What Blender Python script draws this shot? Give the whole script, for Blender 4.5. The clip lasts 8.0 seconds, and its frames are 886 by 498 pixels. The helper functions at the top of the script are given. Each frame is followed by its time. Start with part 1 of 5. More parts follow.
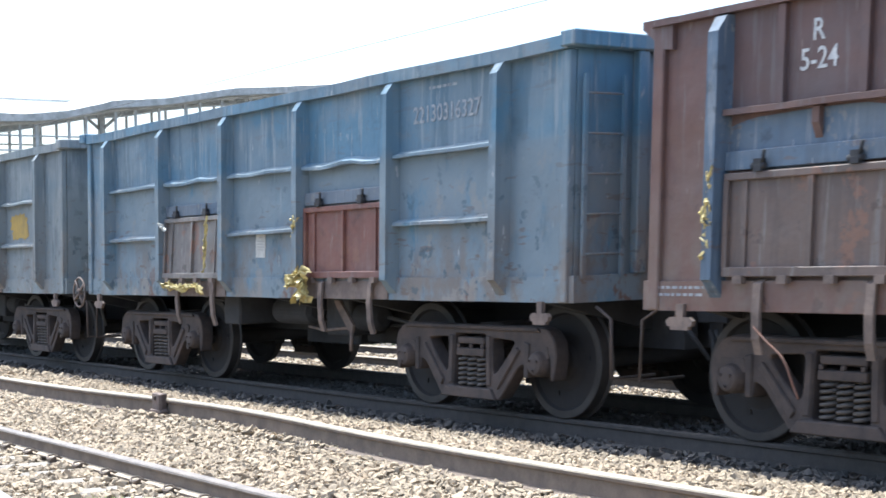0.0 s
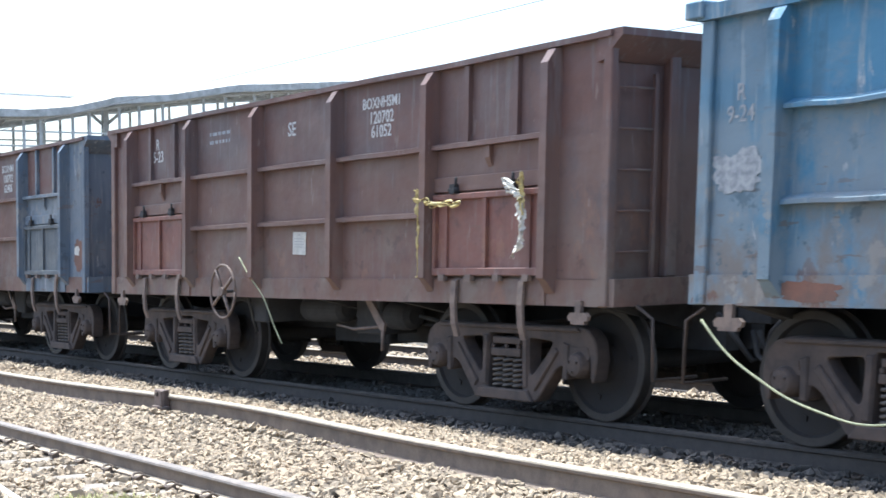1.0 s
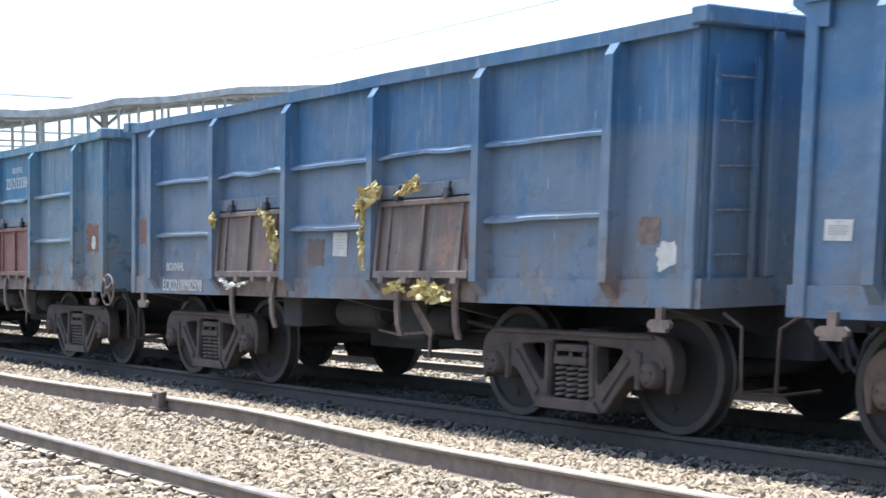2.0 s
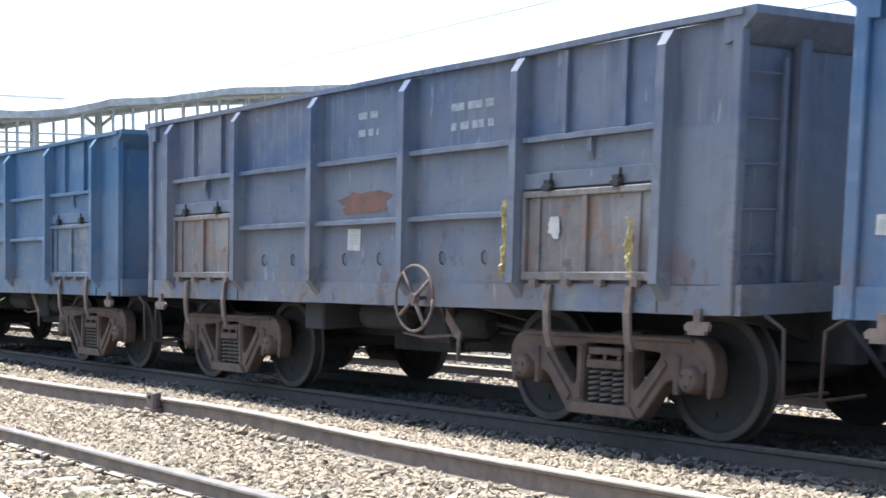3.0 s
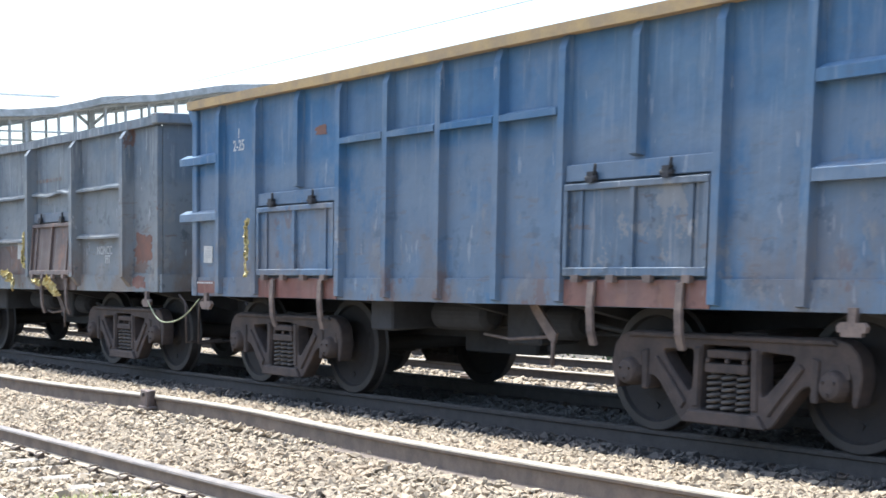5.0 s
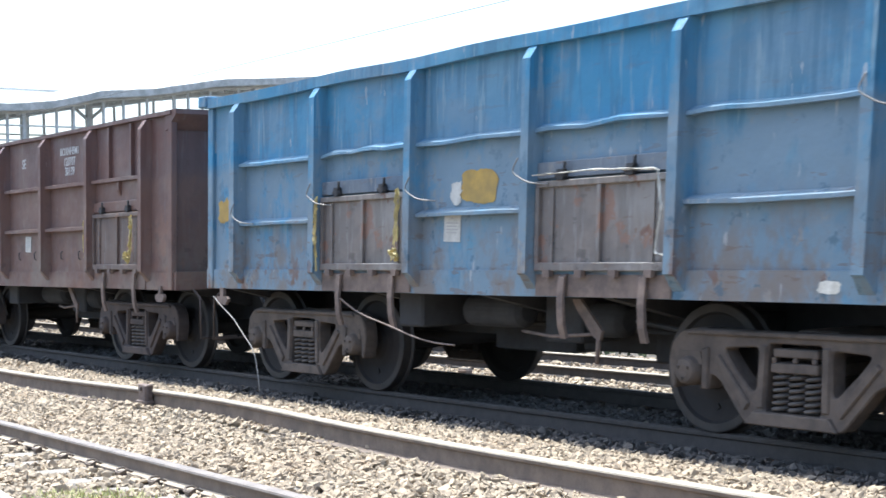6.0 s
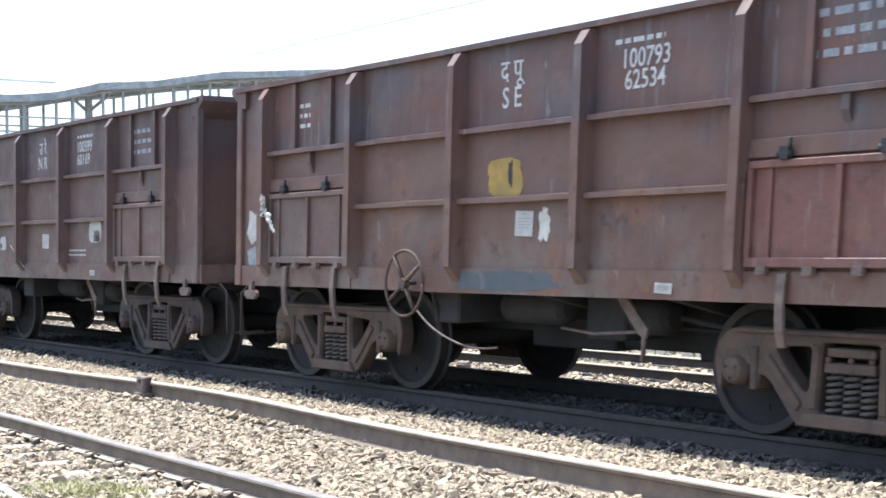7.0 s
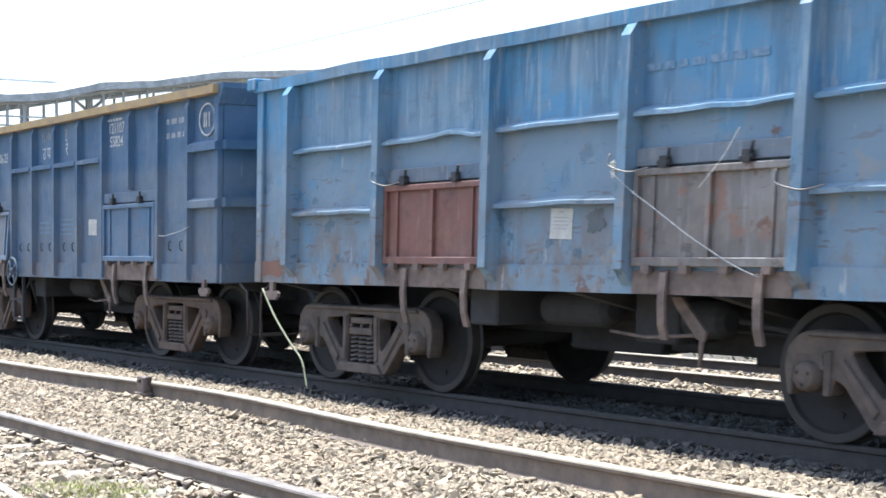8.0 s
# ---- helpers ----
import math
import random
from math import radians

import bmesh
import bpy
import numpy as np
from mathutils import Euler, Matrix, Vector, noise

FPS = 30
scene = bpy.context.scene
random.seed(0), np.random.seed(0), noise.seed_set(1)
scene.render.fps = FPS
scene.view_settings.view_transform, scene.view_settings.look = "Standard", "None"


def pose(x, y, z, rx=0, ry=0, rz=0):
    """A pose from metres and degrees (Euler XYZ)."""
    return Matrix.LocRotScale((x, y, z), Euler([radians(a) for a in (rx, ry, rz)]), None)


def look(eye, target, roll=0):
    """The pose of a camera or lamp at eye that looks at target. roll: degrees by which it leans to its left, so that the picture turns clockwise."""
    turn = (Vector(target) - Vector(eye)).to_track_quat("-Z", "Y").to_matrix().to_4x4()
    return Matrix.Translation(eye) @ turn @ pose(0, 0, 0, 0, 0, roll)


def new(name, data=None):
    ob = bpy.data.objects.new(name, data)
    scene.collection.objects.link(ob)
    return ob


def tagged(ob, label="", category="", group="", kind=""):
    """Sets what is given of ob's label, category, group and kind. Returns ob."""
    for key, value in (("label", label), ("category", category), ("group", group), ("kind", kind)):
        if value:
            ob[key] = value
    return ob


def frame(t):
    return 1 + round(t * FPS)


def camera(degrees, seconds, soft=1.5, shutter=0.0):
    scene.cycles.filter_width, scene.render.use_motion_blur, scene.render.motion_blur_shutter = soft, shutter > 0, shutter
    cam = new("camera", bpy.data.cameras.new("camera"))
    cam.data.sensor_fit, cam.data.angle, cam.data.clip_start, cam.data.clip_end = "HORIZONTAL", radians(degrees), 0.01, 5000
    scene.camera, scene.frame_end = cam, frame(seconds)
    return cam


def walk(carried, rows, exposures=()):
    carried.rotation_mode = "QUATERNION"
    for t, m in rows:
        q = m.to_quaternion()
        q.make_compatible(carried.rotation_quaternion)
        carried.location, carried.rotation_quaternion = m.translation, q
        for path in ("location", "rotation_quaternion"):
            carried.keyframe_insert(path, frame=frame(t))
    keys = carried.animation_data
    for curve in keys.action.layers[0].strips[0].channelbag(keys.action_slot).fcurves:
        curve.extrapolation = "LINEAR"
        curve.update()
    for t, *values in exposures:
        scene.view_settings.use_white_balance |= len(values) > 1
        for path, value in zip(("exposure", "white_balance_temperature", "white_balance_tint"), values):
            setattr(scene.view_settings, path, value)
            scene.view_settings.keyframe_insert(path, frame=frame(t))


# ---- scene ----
# ---- camera: hand-held beside the line, nearly still ----
cam = camera(33.99, 8.0, soft=1.6, shutter=0.456)
scene.cycles.rolling_shutter_type, scene.cycles.rolling_shutter_duration = "TOP", 0.07
EYE = (0.0, -9.108, 1.481)
VIEW = [
    (0.0, 54.311, 0.139, 1.603), (0.5, 54.292, 0.024, 1.477), (1.0, 54.426, 0.052, 1.305), (1.5, 54.424, 0.128, 1.180),
    (2.0, 54.368, 0.171, 0.991), (3.5, 54.024, 0.190, 1.136), (4.0, 53.934, 0.123, 1.266), (4.5, 53.917, 0.090, 1.270),
    (6.0, 53.820, -0.157, 1.216), (6.5, 53.796, -0.323, 1.032), (7.0, 53.784, -0.399, 0.870), (7.5, 53.771, -0.380, 0.761),
    (8.0, 53.798, -0.401, 0.845),
]
walk(cam, [(t, pose(*EYE, 90 + pitch, roll, yaw)) for t, yaw, pitch, roll in VIEW], exposures=[(0.0, 1.39, 5850, 5), (8.0, 1.39, 5850, 5)])

# ---- light: high sun almost over the track and ahead of the train, bright hazy sky ----
SUN_TO = Vector((-0.38, -0.03, 1.0)).normalized()
world = bpy.data.worlds.new("sky")
scene.world = world
world.use_nodes = True
wn = world.node_tree
sky = wn.nodes.new("ShaderNodeTexSky")
sky.sky_type, sky.sun_disc = "NISHITA", False
sky.sun_elevation = math.asin(SUN_TO.z)
sky.sun_rotation = math.atan2(SUN_TO.x, SUN_TO.y)
sky.air_density, sky.dust_density, sky.ozone_density = 1.0, 4.0, 1.0
wn.links.new(sky.outputs[0], wn.nodes["Background"].inputs[0])
wn.nodes["Background"].inputs[1].default_value = 0.165
sun = new("sun", bpy.data.lights.new("sun", "SUN"))
sun.data.energy, sun.data.angle, sun.data.color = 3.0, radians(0.6), (1.0, 0.96, 0.90)
sun.matrix_world = look((0, 0, 40), Vector((0, 0, 40)) - SUN_TO)


# ---- materials ----
def shader(name, rough=0.7, metal=0.0):
    m = bpy.data.materials.new(name)
    m.use_nodes = True
    t = m.node_tree
    b = t.nodes["Principled BSDF"]
    b.inputs["Roughness"].default_value, b.inputs["Metallic"].default_value = rough, metal
    return m, t, b


def coords(t, scale=(1, 1, 1), shift=(0, 0, 0), space="Object"):
    c, mp = t.nodes.new("ShaderNodeTexCoord"), t.nodes.new("ShaderNodeMapping")
    mp.inputs["Scale"].default_value, mp.inputs["Location"].default_value = scale, shift
    t.links.new(c.outputs[space], mp.inputs[0])
    return mp.outputs[0]


def noise_tex(t, at, scale, detail=5.0, rough=0.6):
    n = t.nodes.new("ShaderNodeTexNoise")
    n.inputs["Scale"].default_value, n.inputs["Detail"].default_value, n.inputs["Roughness"].default_value = scale, detail, rough
    t.links.new(at, n.inputs["Vector"])
    return n.outputs["Fac"]


def ramp(t, fac, lo, hi, a=0.0, b=1.0):
    r = t.nodes.new("ShaderNodeMapRange")
    for i, v in enumerate((lo, hi, a, b)):
        r.inputs[i + 1].default_value = v
    r.interpolation_type = "SMOOTHSTEP"
    t.links.new(fac, r.inputs[0])
    return r.outputs[0]


def mix(t, fac, a, b):
    n = t.nodes.new("ShaderNodeMix")
    n.data_type = "RGBA"
    for sock, v in ((n.inputs[0], fac), (n.inputs[6], a), (n.inputs[7], b)):
        if isinstance(v, bpy.types.NodeSocket):
            t.links.new(v, sock)
        elif isinstance(v, (int, float)):
            sock.default_value = v
        else:
            sock.default_value = (*v, 1)
    return n.outputs[2]


def bump(t, b, height, strength, dist=0.01):
    n = t.nodes.new("ShaderNodeBump")
    n.inputs["Strength"].default_value, n.inputs["Distance"].default_value = strength, dist
    t.links.new(height, n.inputs["Height"])
    t.links.new(n.outputs[0], b.inputs["Normal"])


RUST = (0.135, 0.070, 0.048)


def paint(name, base, faded, seed, fade=0.5, rust=0.3, dirt=0.5, splash=0.0):
    """Weathered wagon paint: plates repainted at different times, bleached areas, runs, scraped patches, road dust from below, rust, scratches."""
    m, t, b = shader(name, 0.55)
    off = (seed * 7.3, seed * 3.1, seed * 5.7)
    warm = base[0] > base[2]
    bare = (0.215, 0.112, 0.075) if warm else (0.235, 0.225, 0.21)
    # on brown coats the dull grey includes sky haze put into the paint
    dull = tuple(0.45 * v + 0.55 * d for v, d in zip(base, (0.075, 0.073, 0.082) if warm else (0.20, 0.20, 0.195)))

    def field(scale, freq, detail=6.0, rough=0.62, order=(0, 1, 2), shift=0.0):
        return noise_tex(t, coords(t, scale, [off[k] + shift for k in order]), freq, detail, rough)

    def times(a, b_in):
        n = t.nodes.new("ShaderNodeMath")
        n.operation = "MULTIPLY"
        t.links.new(a, n.inputs[0]), t.links.new(b_in, n.inputs[1])
        return n.outputs[0]

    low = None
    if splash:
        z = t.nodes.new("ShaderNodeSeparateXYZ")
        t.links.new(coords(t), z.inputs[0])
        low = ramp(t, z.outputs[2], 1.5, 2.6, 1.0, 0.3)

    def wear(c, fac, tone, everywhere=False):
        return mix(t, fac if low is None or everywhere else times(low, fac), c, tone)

    c = mix(t, ramp(t, field((0.8, 0.8, 1.2), 0.6, 3), 0.60 - 0.3 * fade, 0.80 - 0.3 * fade), base, faded)
    if splash:
        snap = t.nodes.new("ShaderNodeVectorMath")
        snap.operation = "SNAP"
        snap.inputs[1].default_value = (1.676, 9.0, 0.645)
        t.links.new(coords(t, (1, 1, 1), (-0.767, 0, -1.755 + 0.645 * 3)), snap.inputs[0])
        plate = t.nodes.new("ShaderNodeTexWhiteNoise")
        plate.noise_dimensions = "4D"
        plate.inputs["W"].default_value = seed * 1.7
        t.links.new(snap.outputs[0], plate.inputs["Vector"])
        c = mix(t, ramp(t, plate.outputs["Value"], 0.2, 1.0, 0, 0.5 * dirt), c, dull)
    mid = field((1, 1, 1.3), 1.6, 7)
    c = wear(c, ramp(t, field((0.9, 0.9, 1.2), 1.1, 8, 0.66, (2, 0, 1)), 0.46, 0.58, 0, 0.7 * dirt), dull, True)
    c = wear(c, ramp(t, field((5, 5, 0.5), 1.3, 6, 0.62), 0.49, 0.62, 0, 0.6 * dirt), tuple(0.5 * v + 0.02 for v in base), True)
    c = wear(c, ramp(t, field((12, 12, 0.9), 1.2, 5, 0.6, (1, 2, 0)), 0.56, 0.66, 0, 0.7 * dirt), tuple(0.6 * v + (0.10 if warm else 0.15) for v in faded), True)
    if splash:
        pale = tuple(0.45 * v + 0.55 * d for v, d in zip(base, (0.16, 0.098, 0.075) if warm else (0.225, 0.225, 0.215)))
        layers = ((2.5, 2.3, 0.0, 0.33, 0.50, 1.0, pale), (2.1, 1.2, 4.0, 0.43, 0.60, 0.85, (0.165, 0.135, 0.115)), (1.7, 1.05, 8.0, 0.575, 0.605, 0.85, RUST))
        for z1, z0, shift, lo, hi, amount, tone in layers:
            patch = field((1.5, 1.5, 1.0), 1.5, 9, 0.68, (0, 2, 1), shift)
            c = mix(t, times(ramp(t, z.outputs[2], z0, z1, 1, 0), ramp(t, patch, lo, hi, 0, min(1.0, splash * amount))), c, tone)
    c = wear(c, ramp(t, field((1.3, 1.3, 0.9), 1.7, 10, 0.7, (1, 0, 2), 3.0), 0.59 - 0.03 * rust, 0.63 - 0.03 * rust, 0, 0.75 * dirt), bare)
    c = wear(c, ramp(t, field((1, 1, 0.9), 1.25, 9, 0.68, (1, 0, 2)), 0.76 - 0.2 * rust, 0.78 - 0.2 * rust, 0, 0.85), RUST, True)
    c = wear(c, ramp(t, field((9, 9, 2.0), 1.1, 7, 0.6, (1, 2, 0), 6.0), 0.66, 0.68, 0, 0.6 * dirt), (0.40, 0.40, 0.40) if not warm else (0.27, 0.22, 0.20), True)
    c = wear(c, ramp(t, field((1.4, 1.4, 6.0), 2.0, 7, 0.62), 0.615, 0.645, 0, 0.6 * dirt), (0.13, 0.085, 0.065))
    c = wear(c, ramp(t, field((2.2, 2.2, 2.2), 1.9, 8, 0.66, (2, 1, 0), 2.0), 0.585, 0.64, 0, 0.7 * dirt), tuple(0.35 * v + 0.015 for v in base))
    t.links.new(c, b.inputs["Base Color"])
    t.links.new(ramp(t, mid, 0.3, 0.7, 0.45, 0.75), b.inputs["Roughness"])
    dents = t.nodes.new("ShaderNodeMath")
    dents.operation = "MULTIPLY_ADD"
    dents.inputs[1].default_value = 16.0
    t.links.new(field((1, 1, 1), 2.2, 3, 0.5), dents.inputs[0]), t.links.new(field((1, 1, 1), 30, 3), dents.inputs[2])
    bump(t, b, dents.outputs[0], 0.2, 0.009)
    return m


def rough_mat(name, a, b_col, scale=6.0, rough=0.85, metal=0.0, strength=0.4, space="Object"):
    m, t, b = shader(name, rough, metal)
    at = coords(t, space=space)
    n1, n2 = noise_tex(t, at, scale, 6, 0.65), noise_tex(t, at, scale * 9, 4)
    c = mix(t, ramp(t, n1, 0.35, 0.68), a, b_col)
    c = mix(t, ramp(t, n2, 0.4, 0.8, 0, 0.35), c, tuple(v * 0.6 for v in a))
    t.links.new(c, b.inputs["Base Color"])
    bump(t, b, n2, strength, 0.006)
    return m


def stone_mat(name, a, b_col, c_col):
    m, t, b = shader(name, 0.9)
    g = t.nodes.new("ShaderNodeNewGeometry")
    at = coords(t)
    n2 = noise_tex(t, at, 60, 4)
    c = mix(t, ramp(t, g.outputs["Random Per Island"], 0.0, 1.0), a, b_col)
    c = mix(t, ramp(t, noise_tex(t, at, 0.9, 5), 0.45, 0.7, 0, 0.55), c, c_col)
    c = mix(t, ramp(t, n2, 0.4, 0.75, 0, 0.3), c, tuple(v * 0.55 for v in a))
    t.links.new(c, b.inputs["Base Color"])
    bump(t, b, n2, 0.5, 0.004)
    return m


# dark bed colour stands in for shade in the gaps between stones
GROUND = rough_mat("ballast_bed", (0.14, 0.118, 0.093), (0.08, 0.07, 0.056), 14, 0.95, strength=1.0)
STONE = stone_mat("ballast_stone", (0.43, 0.345, 0.24), (0.255, 0.206, 0.147), (0.335, 0.252, 0.168))
# oily bed stones, with the train's shade put into their colour
OILY_SHADE = stone_mat("oily_shade_stone", (0.105, 0.094, 0.084), (0.065, 0.06, 0.056), (0.085, 0.074, 0.064))
# grime plus painted shade: rails under the train, and the far webs
GRIMY_SHADE_RAIL = rough_mat("grimy_shade_rail", (0.066, 0.058, 0.053), (0.046, 0.041, 0.038), 9, 0.9)
FAINT = rough_mat("nearly_lost_stencil_paint", (0.19, 0.28, 0.37), (0.10, 0.17, 0.26), 18, 0.8, strength=0.1)
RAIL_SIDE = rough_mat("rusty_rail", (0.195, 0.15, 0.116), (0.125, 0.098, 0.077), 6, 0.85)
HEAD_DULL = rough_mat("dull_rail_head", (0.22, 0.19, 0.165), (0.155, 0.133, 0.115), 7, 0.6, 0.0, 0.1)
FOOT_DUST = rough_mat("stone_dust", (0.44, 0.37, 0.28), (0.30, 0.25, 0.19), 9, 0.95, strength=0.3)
# sky reflected by the worn head is put into a pale matt colour
RAIL_TOP = rough_mat("sky_pale_rail_head", (0.44, 0.375, 0.285), (0.33, 0.28, 0.21), 5, 0.5, 0.0, 0.1)
CONCRETE = rough_mat("sleeper_concrete", (0.28, 0.25, 0.21), (0.20, 0.178, 0.15), 5, 0.9)
CLIP = rough_mat("clip_steel", (0.13, 0.105, 0.088), (0.17, 0.13, 0.10), 20, 0.7, 0.2)
BOGIE_TAN = rough_mat("brown_dusted_cast_steel", (0.125, 0.085, 0.062), (0.07, 0.05, 0.042), 4, 0.85)
BOGIE_GREY = rough_mat("grey_dusted_cast_steel", (0.125, 0.098, 0.080), (0.065, 0.052, 0.045), 4, 0.85)
BOGIE = rough_mat("dusty_cast_steel", (0.085, 0.063, 0.054), (0.045, 0.036, 0.034), 4, 0.85)
SPRING = rough_mat("spring_steel", (0.10, 0.085, 0.075), (0.06, 0.05, 0.045), 10, 0.7)
# wheel and rim colours are blackened to imitate shade beneath the wagons
WHEEL = rough_mat("shade_wheel_steel", (0.024, 0.021, 0.021), (0.016, 0.015, 0.016), 3, 0.85, 0.0)
TREAD = rough_mat("worn_wheel_rim", (0.044, 0.039, 0.037), (0.028, 0.026, 0.025), 6, 0.6, 0.2)
UNDER = rough_mat("grimy_underframe", (0.050, 0.051, 0.055), (0.032, 0.033, 0.037), 3, 0.9)
INSIDE = rough_mat("coal_dusted_inside", (0.10, 0.07, 0.055), (0.05, 0.04, 0.035), 3, 0.9)
STRAP = rough_mat("worn_door_stop", (0.20, 0.15, 0.125), (0.11, 0.085, 0.075), 7, 0.8)
WHITE = rough_mat("white_stencil_paint", (0.62, 0.62, 0.60), (0.40, 0.40, 0.40), 14, 0.7, strength=0.1)
FADED = rough_mat("faded_stencil_paint", (0.36, 0.375, 0.39), (0.19, 0.21, 0.235), 16, 0.8, strength=0.1)
PAPER = rough_mat("label_paper", (0.56, 0.55, 0.51), (0.42, 0.41, 0.38), 9, 0.8, strength=0.1)
INK = rough_mat("label_print", (0.36, 0.355, 0.35), (0.42, 0.41, 0.39), 9, 0.8, strength=0.1)
YELLOW = rough_mat("yellow_plastic", (0.56, 0.45, 0.17), (0.36, 0.29, 0.13), 12, 0.5, strength=0.2)
PALE = rough_mat("pale_plastic", (0.70, 0.68, 0.62), (0.50, 0.48, 0.42), 12, 0.5, strength=0.2)
OCHRE = rough_mat("ochre_paint", (0.44, 0.29, 0.07), (0.30, 0.21, 0.07), 6, 0.75, strength=0.2)
ORANGE = rough_mat("orange_primer", (0.20, 0.098, 0.07), (0.14, 0.085, 0.068), 5, 0.8, strength=0.2)
ROPE = rough_mat("nylon_rope", (0.34, 0.35, 0.22), (0.22, 0.24, 0.15), 25, 0.7, strength=0.2)
WIRE = rough_mat("steel_wire", (0.22, 0.21, 0.20), (0.15, 0.15, 0.15), 10, 0.5, 0.5, 0.1)
GRASS = rough_mat("dry_grass", (0.36, 0.38, 0.14), (0.46, 0.42, 0.22), 5, 0.9, strength=0.2)
LEAF = rough_mat("bush_leaves", (0.05, 0.07, 0.025), (0.09, 0.11, 0.05), 3, 0.8, strength=0.2)
# bridge and roof colours are paled; distant haze is painted in
BRIDGE = rough_mat("bridge_hazed_grey", (0.62, 0.63, 0.61), (0.46, 0.47, 0.46), 2, 0.7, strength=0.2)
ROOF = rough_mat("bridge_roof_sheet", (0.58, 0.58, 0.55), (0.36, 0.36, 0.33), 2.5, 0.7, strength=0.2)


# ---- mesh helpers ----
def box(bm, x0, x1, y0, y1, z0, z1):
    m = Matrix.LocRotScale(((x0 + x1) / 2, (y0 + y1) / 2, (z0 + z1) / 2), None, (abs(x1 - x0), abs(y1 - y0), abs(z1 - z0)))
    return bmesh.ops.create_cube(bm, size=1, matrix=m)["verts"]


def prism(bm, poly, a, b, axis="x"):
    """poly: points in the plane across the axis, pushed from a to b along it."""
    put = {"x": lambda p, q, s: (s, p, q), "y": lambda p, q, s: (p, s, q), "z": lambda p, q, s: (p, q, s)}[axis]
    ends = [[bm.verts.new(put(p, q, s)) for p, q in poly] for s in (a, b)]
    bm.faces.new(ends[0][::-1]), bm.faces.new(ends[1])
    for i in range(len(poly)):
        j = (i + 1) % len(poly)
        bm.faces.new((ends[0][i], ends[0][j], ends[1][j], ends[1][i]))


def tube(bm, path, r, sides=6):
    rings = []
    for i, p in enumerate(path):
        d = (Vector(path[min(i + 1, len(path) - 1)]) - Vector(path[max(i - 1, 0)])).normalized()
        u = d.orthogonal().normalized() if not rings else (u - d * u.dot(d)).normalized()
        w = d.cross(u)
        rings.append([bm.verts.new(Vector(p) + r * (math.cos(a) * u + math.sin(a) * w)) for a in (2 * math.pi * k / sides for k in range(sides))])
    for a, b in zip(rings, rings[1:]):
        for k in range(sides):
            bm.faces.new((a[k], a[(k + 1) % sides], b[(k + 1) % sides], b[k])).smooth = True
    bm.faces.new(rings[0][::-1]), bm.faces.new(rings[-1])


def lathe(bm, profile, sides=40, centre=(0, 0, 0)):
    """profile: (y, r) points turned about the y axis."""
    rings = [[bm.verts.new((centre[0] + r * math.cos(a), centre[1] + y, centre[2] + r * math.sin(a))) for a in (2 * math.pi * k / sides for k in range(sides))] for y, r in profile]
    for a, b in zip(rings, rings[1:]):
        for k in range(sides):
            bm.faces.new((a[k], a[(k + 1) % sides], b[(k + 1) % sides], b[k]))
    bm.faces.new(rings[0][::-1]), bm.faces.new(rings[-1])


def mesh_of(name, bm, bevel=0.0, normals=True):
    if bevel:
        bmesh.ops.bevel(bm, geom=[e for e in bm.edges], offset=bevel, segments=1, affect="EDGES", profile=0.7)
    if normals:
        bmesh.ops.recalc_face_normals(bm, faces=bm.faces)
    me = bpy.data.meshes.new(name)
    bm.to_mesh(me)
    bm.free()
    return me


def place(name, me, mat, parent=None, label="", at=None):
    """One object on a mesh, with its own material, under a thing or a part."""
    ob = new(name, me)
    if not me.materials:
        me.materials.append(mat)
    if me.materials[0] != mat:
        ob.material_slots[0].link = "OBJECT"
        ob.material_slots[0].material = mat
    if parent:
        ob.parent = parent
    if at is not None:
        ob.matrix_basis = at
    return tagged(ob, label) if label else ob


def part(name, bm, mat, parent, label="", bevel=0.0, at=None):
    return place(name, mesh_of(name, bm, bevel), mat, parent, label, at)


def boxes(*dims):
    bm = bmesh.new()
    for d in dims:
        box(bm, *d)
    return bm


# ---- ground ----
TRACK_Y, NEAR_Y, FAR_Y = 0.0, -4.394, 6.62
NEAR_Z, FAR_Z, SLEEPER_X = 0.186, -0.45, -29.902
PROFILE = [(-2500, -0.6), (-60, -0.3), (-12, -0.06), (-7.2, 0.03), (-6.2, 0.04), (-5.4, 0.04), (-5.1, 0.035), (-4.2, 0.0), (-3.8, 0.01), (-2.9, 0.01), (-2.1, -0.07), (-1.75, -0.16), (0.6, -0.19), (2.0, -0.27), (3.2, -0.48),
           (4.6, -0.65), (9.0, -0.65), (10.2, -0.9), (30, -1.05), (120, -1.05), (2500, -1.05)]


def ground_z(y):
    return float(np.interp(y, [p[0] for p in PROFILE], [p[1] for p in PROFILE]))


def build_ground():
    xs = [-2500, -800, -300, -120, -80, -60, -45] + [-36 + 0.8 * i for i in range(52)] + [8, 12, 20, 40, 100, 300, 800, 2500]
    ys = sorted({p[0] for p in PROFILE} | {-8 + 0.35 * i for i in range(48)} | {-300, -150, -30, 14, 20, 60, 300, 800})
    bm = bmesh.new()
    rows = [[bm.verts.new((x, y, ground_z(y) + (0.02 * noise.noise((x * 0.7, y * 0.7, 0)) if -40 < x < 8 and -8 < y < 9 else 0))) for x in xs] for y in ys]
    for a, b in zip(rows, rows[1:]):
        for i in range(len(xs) - 1):
            bm.faces.new((a[i], a[i + 1], b[i + 1], b[i])).smooth = True
    ob = place("ground", mesh_of("ground", bm), GROUND)
    tagged(ob, "ballast bed and bare earth, darkened for shade between stones", "ground", kind="structure")


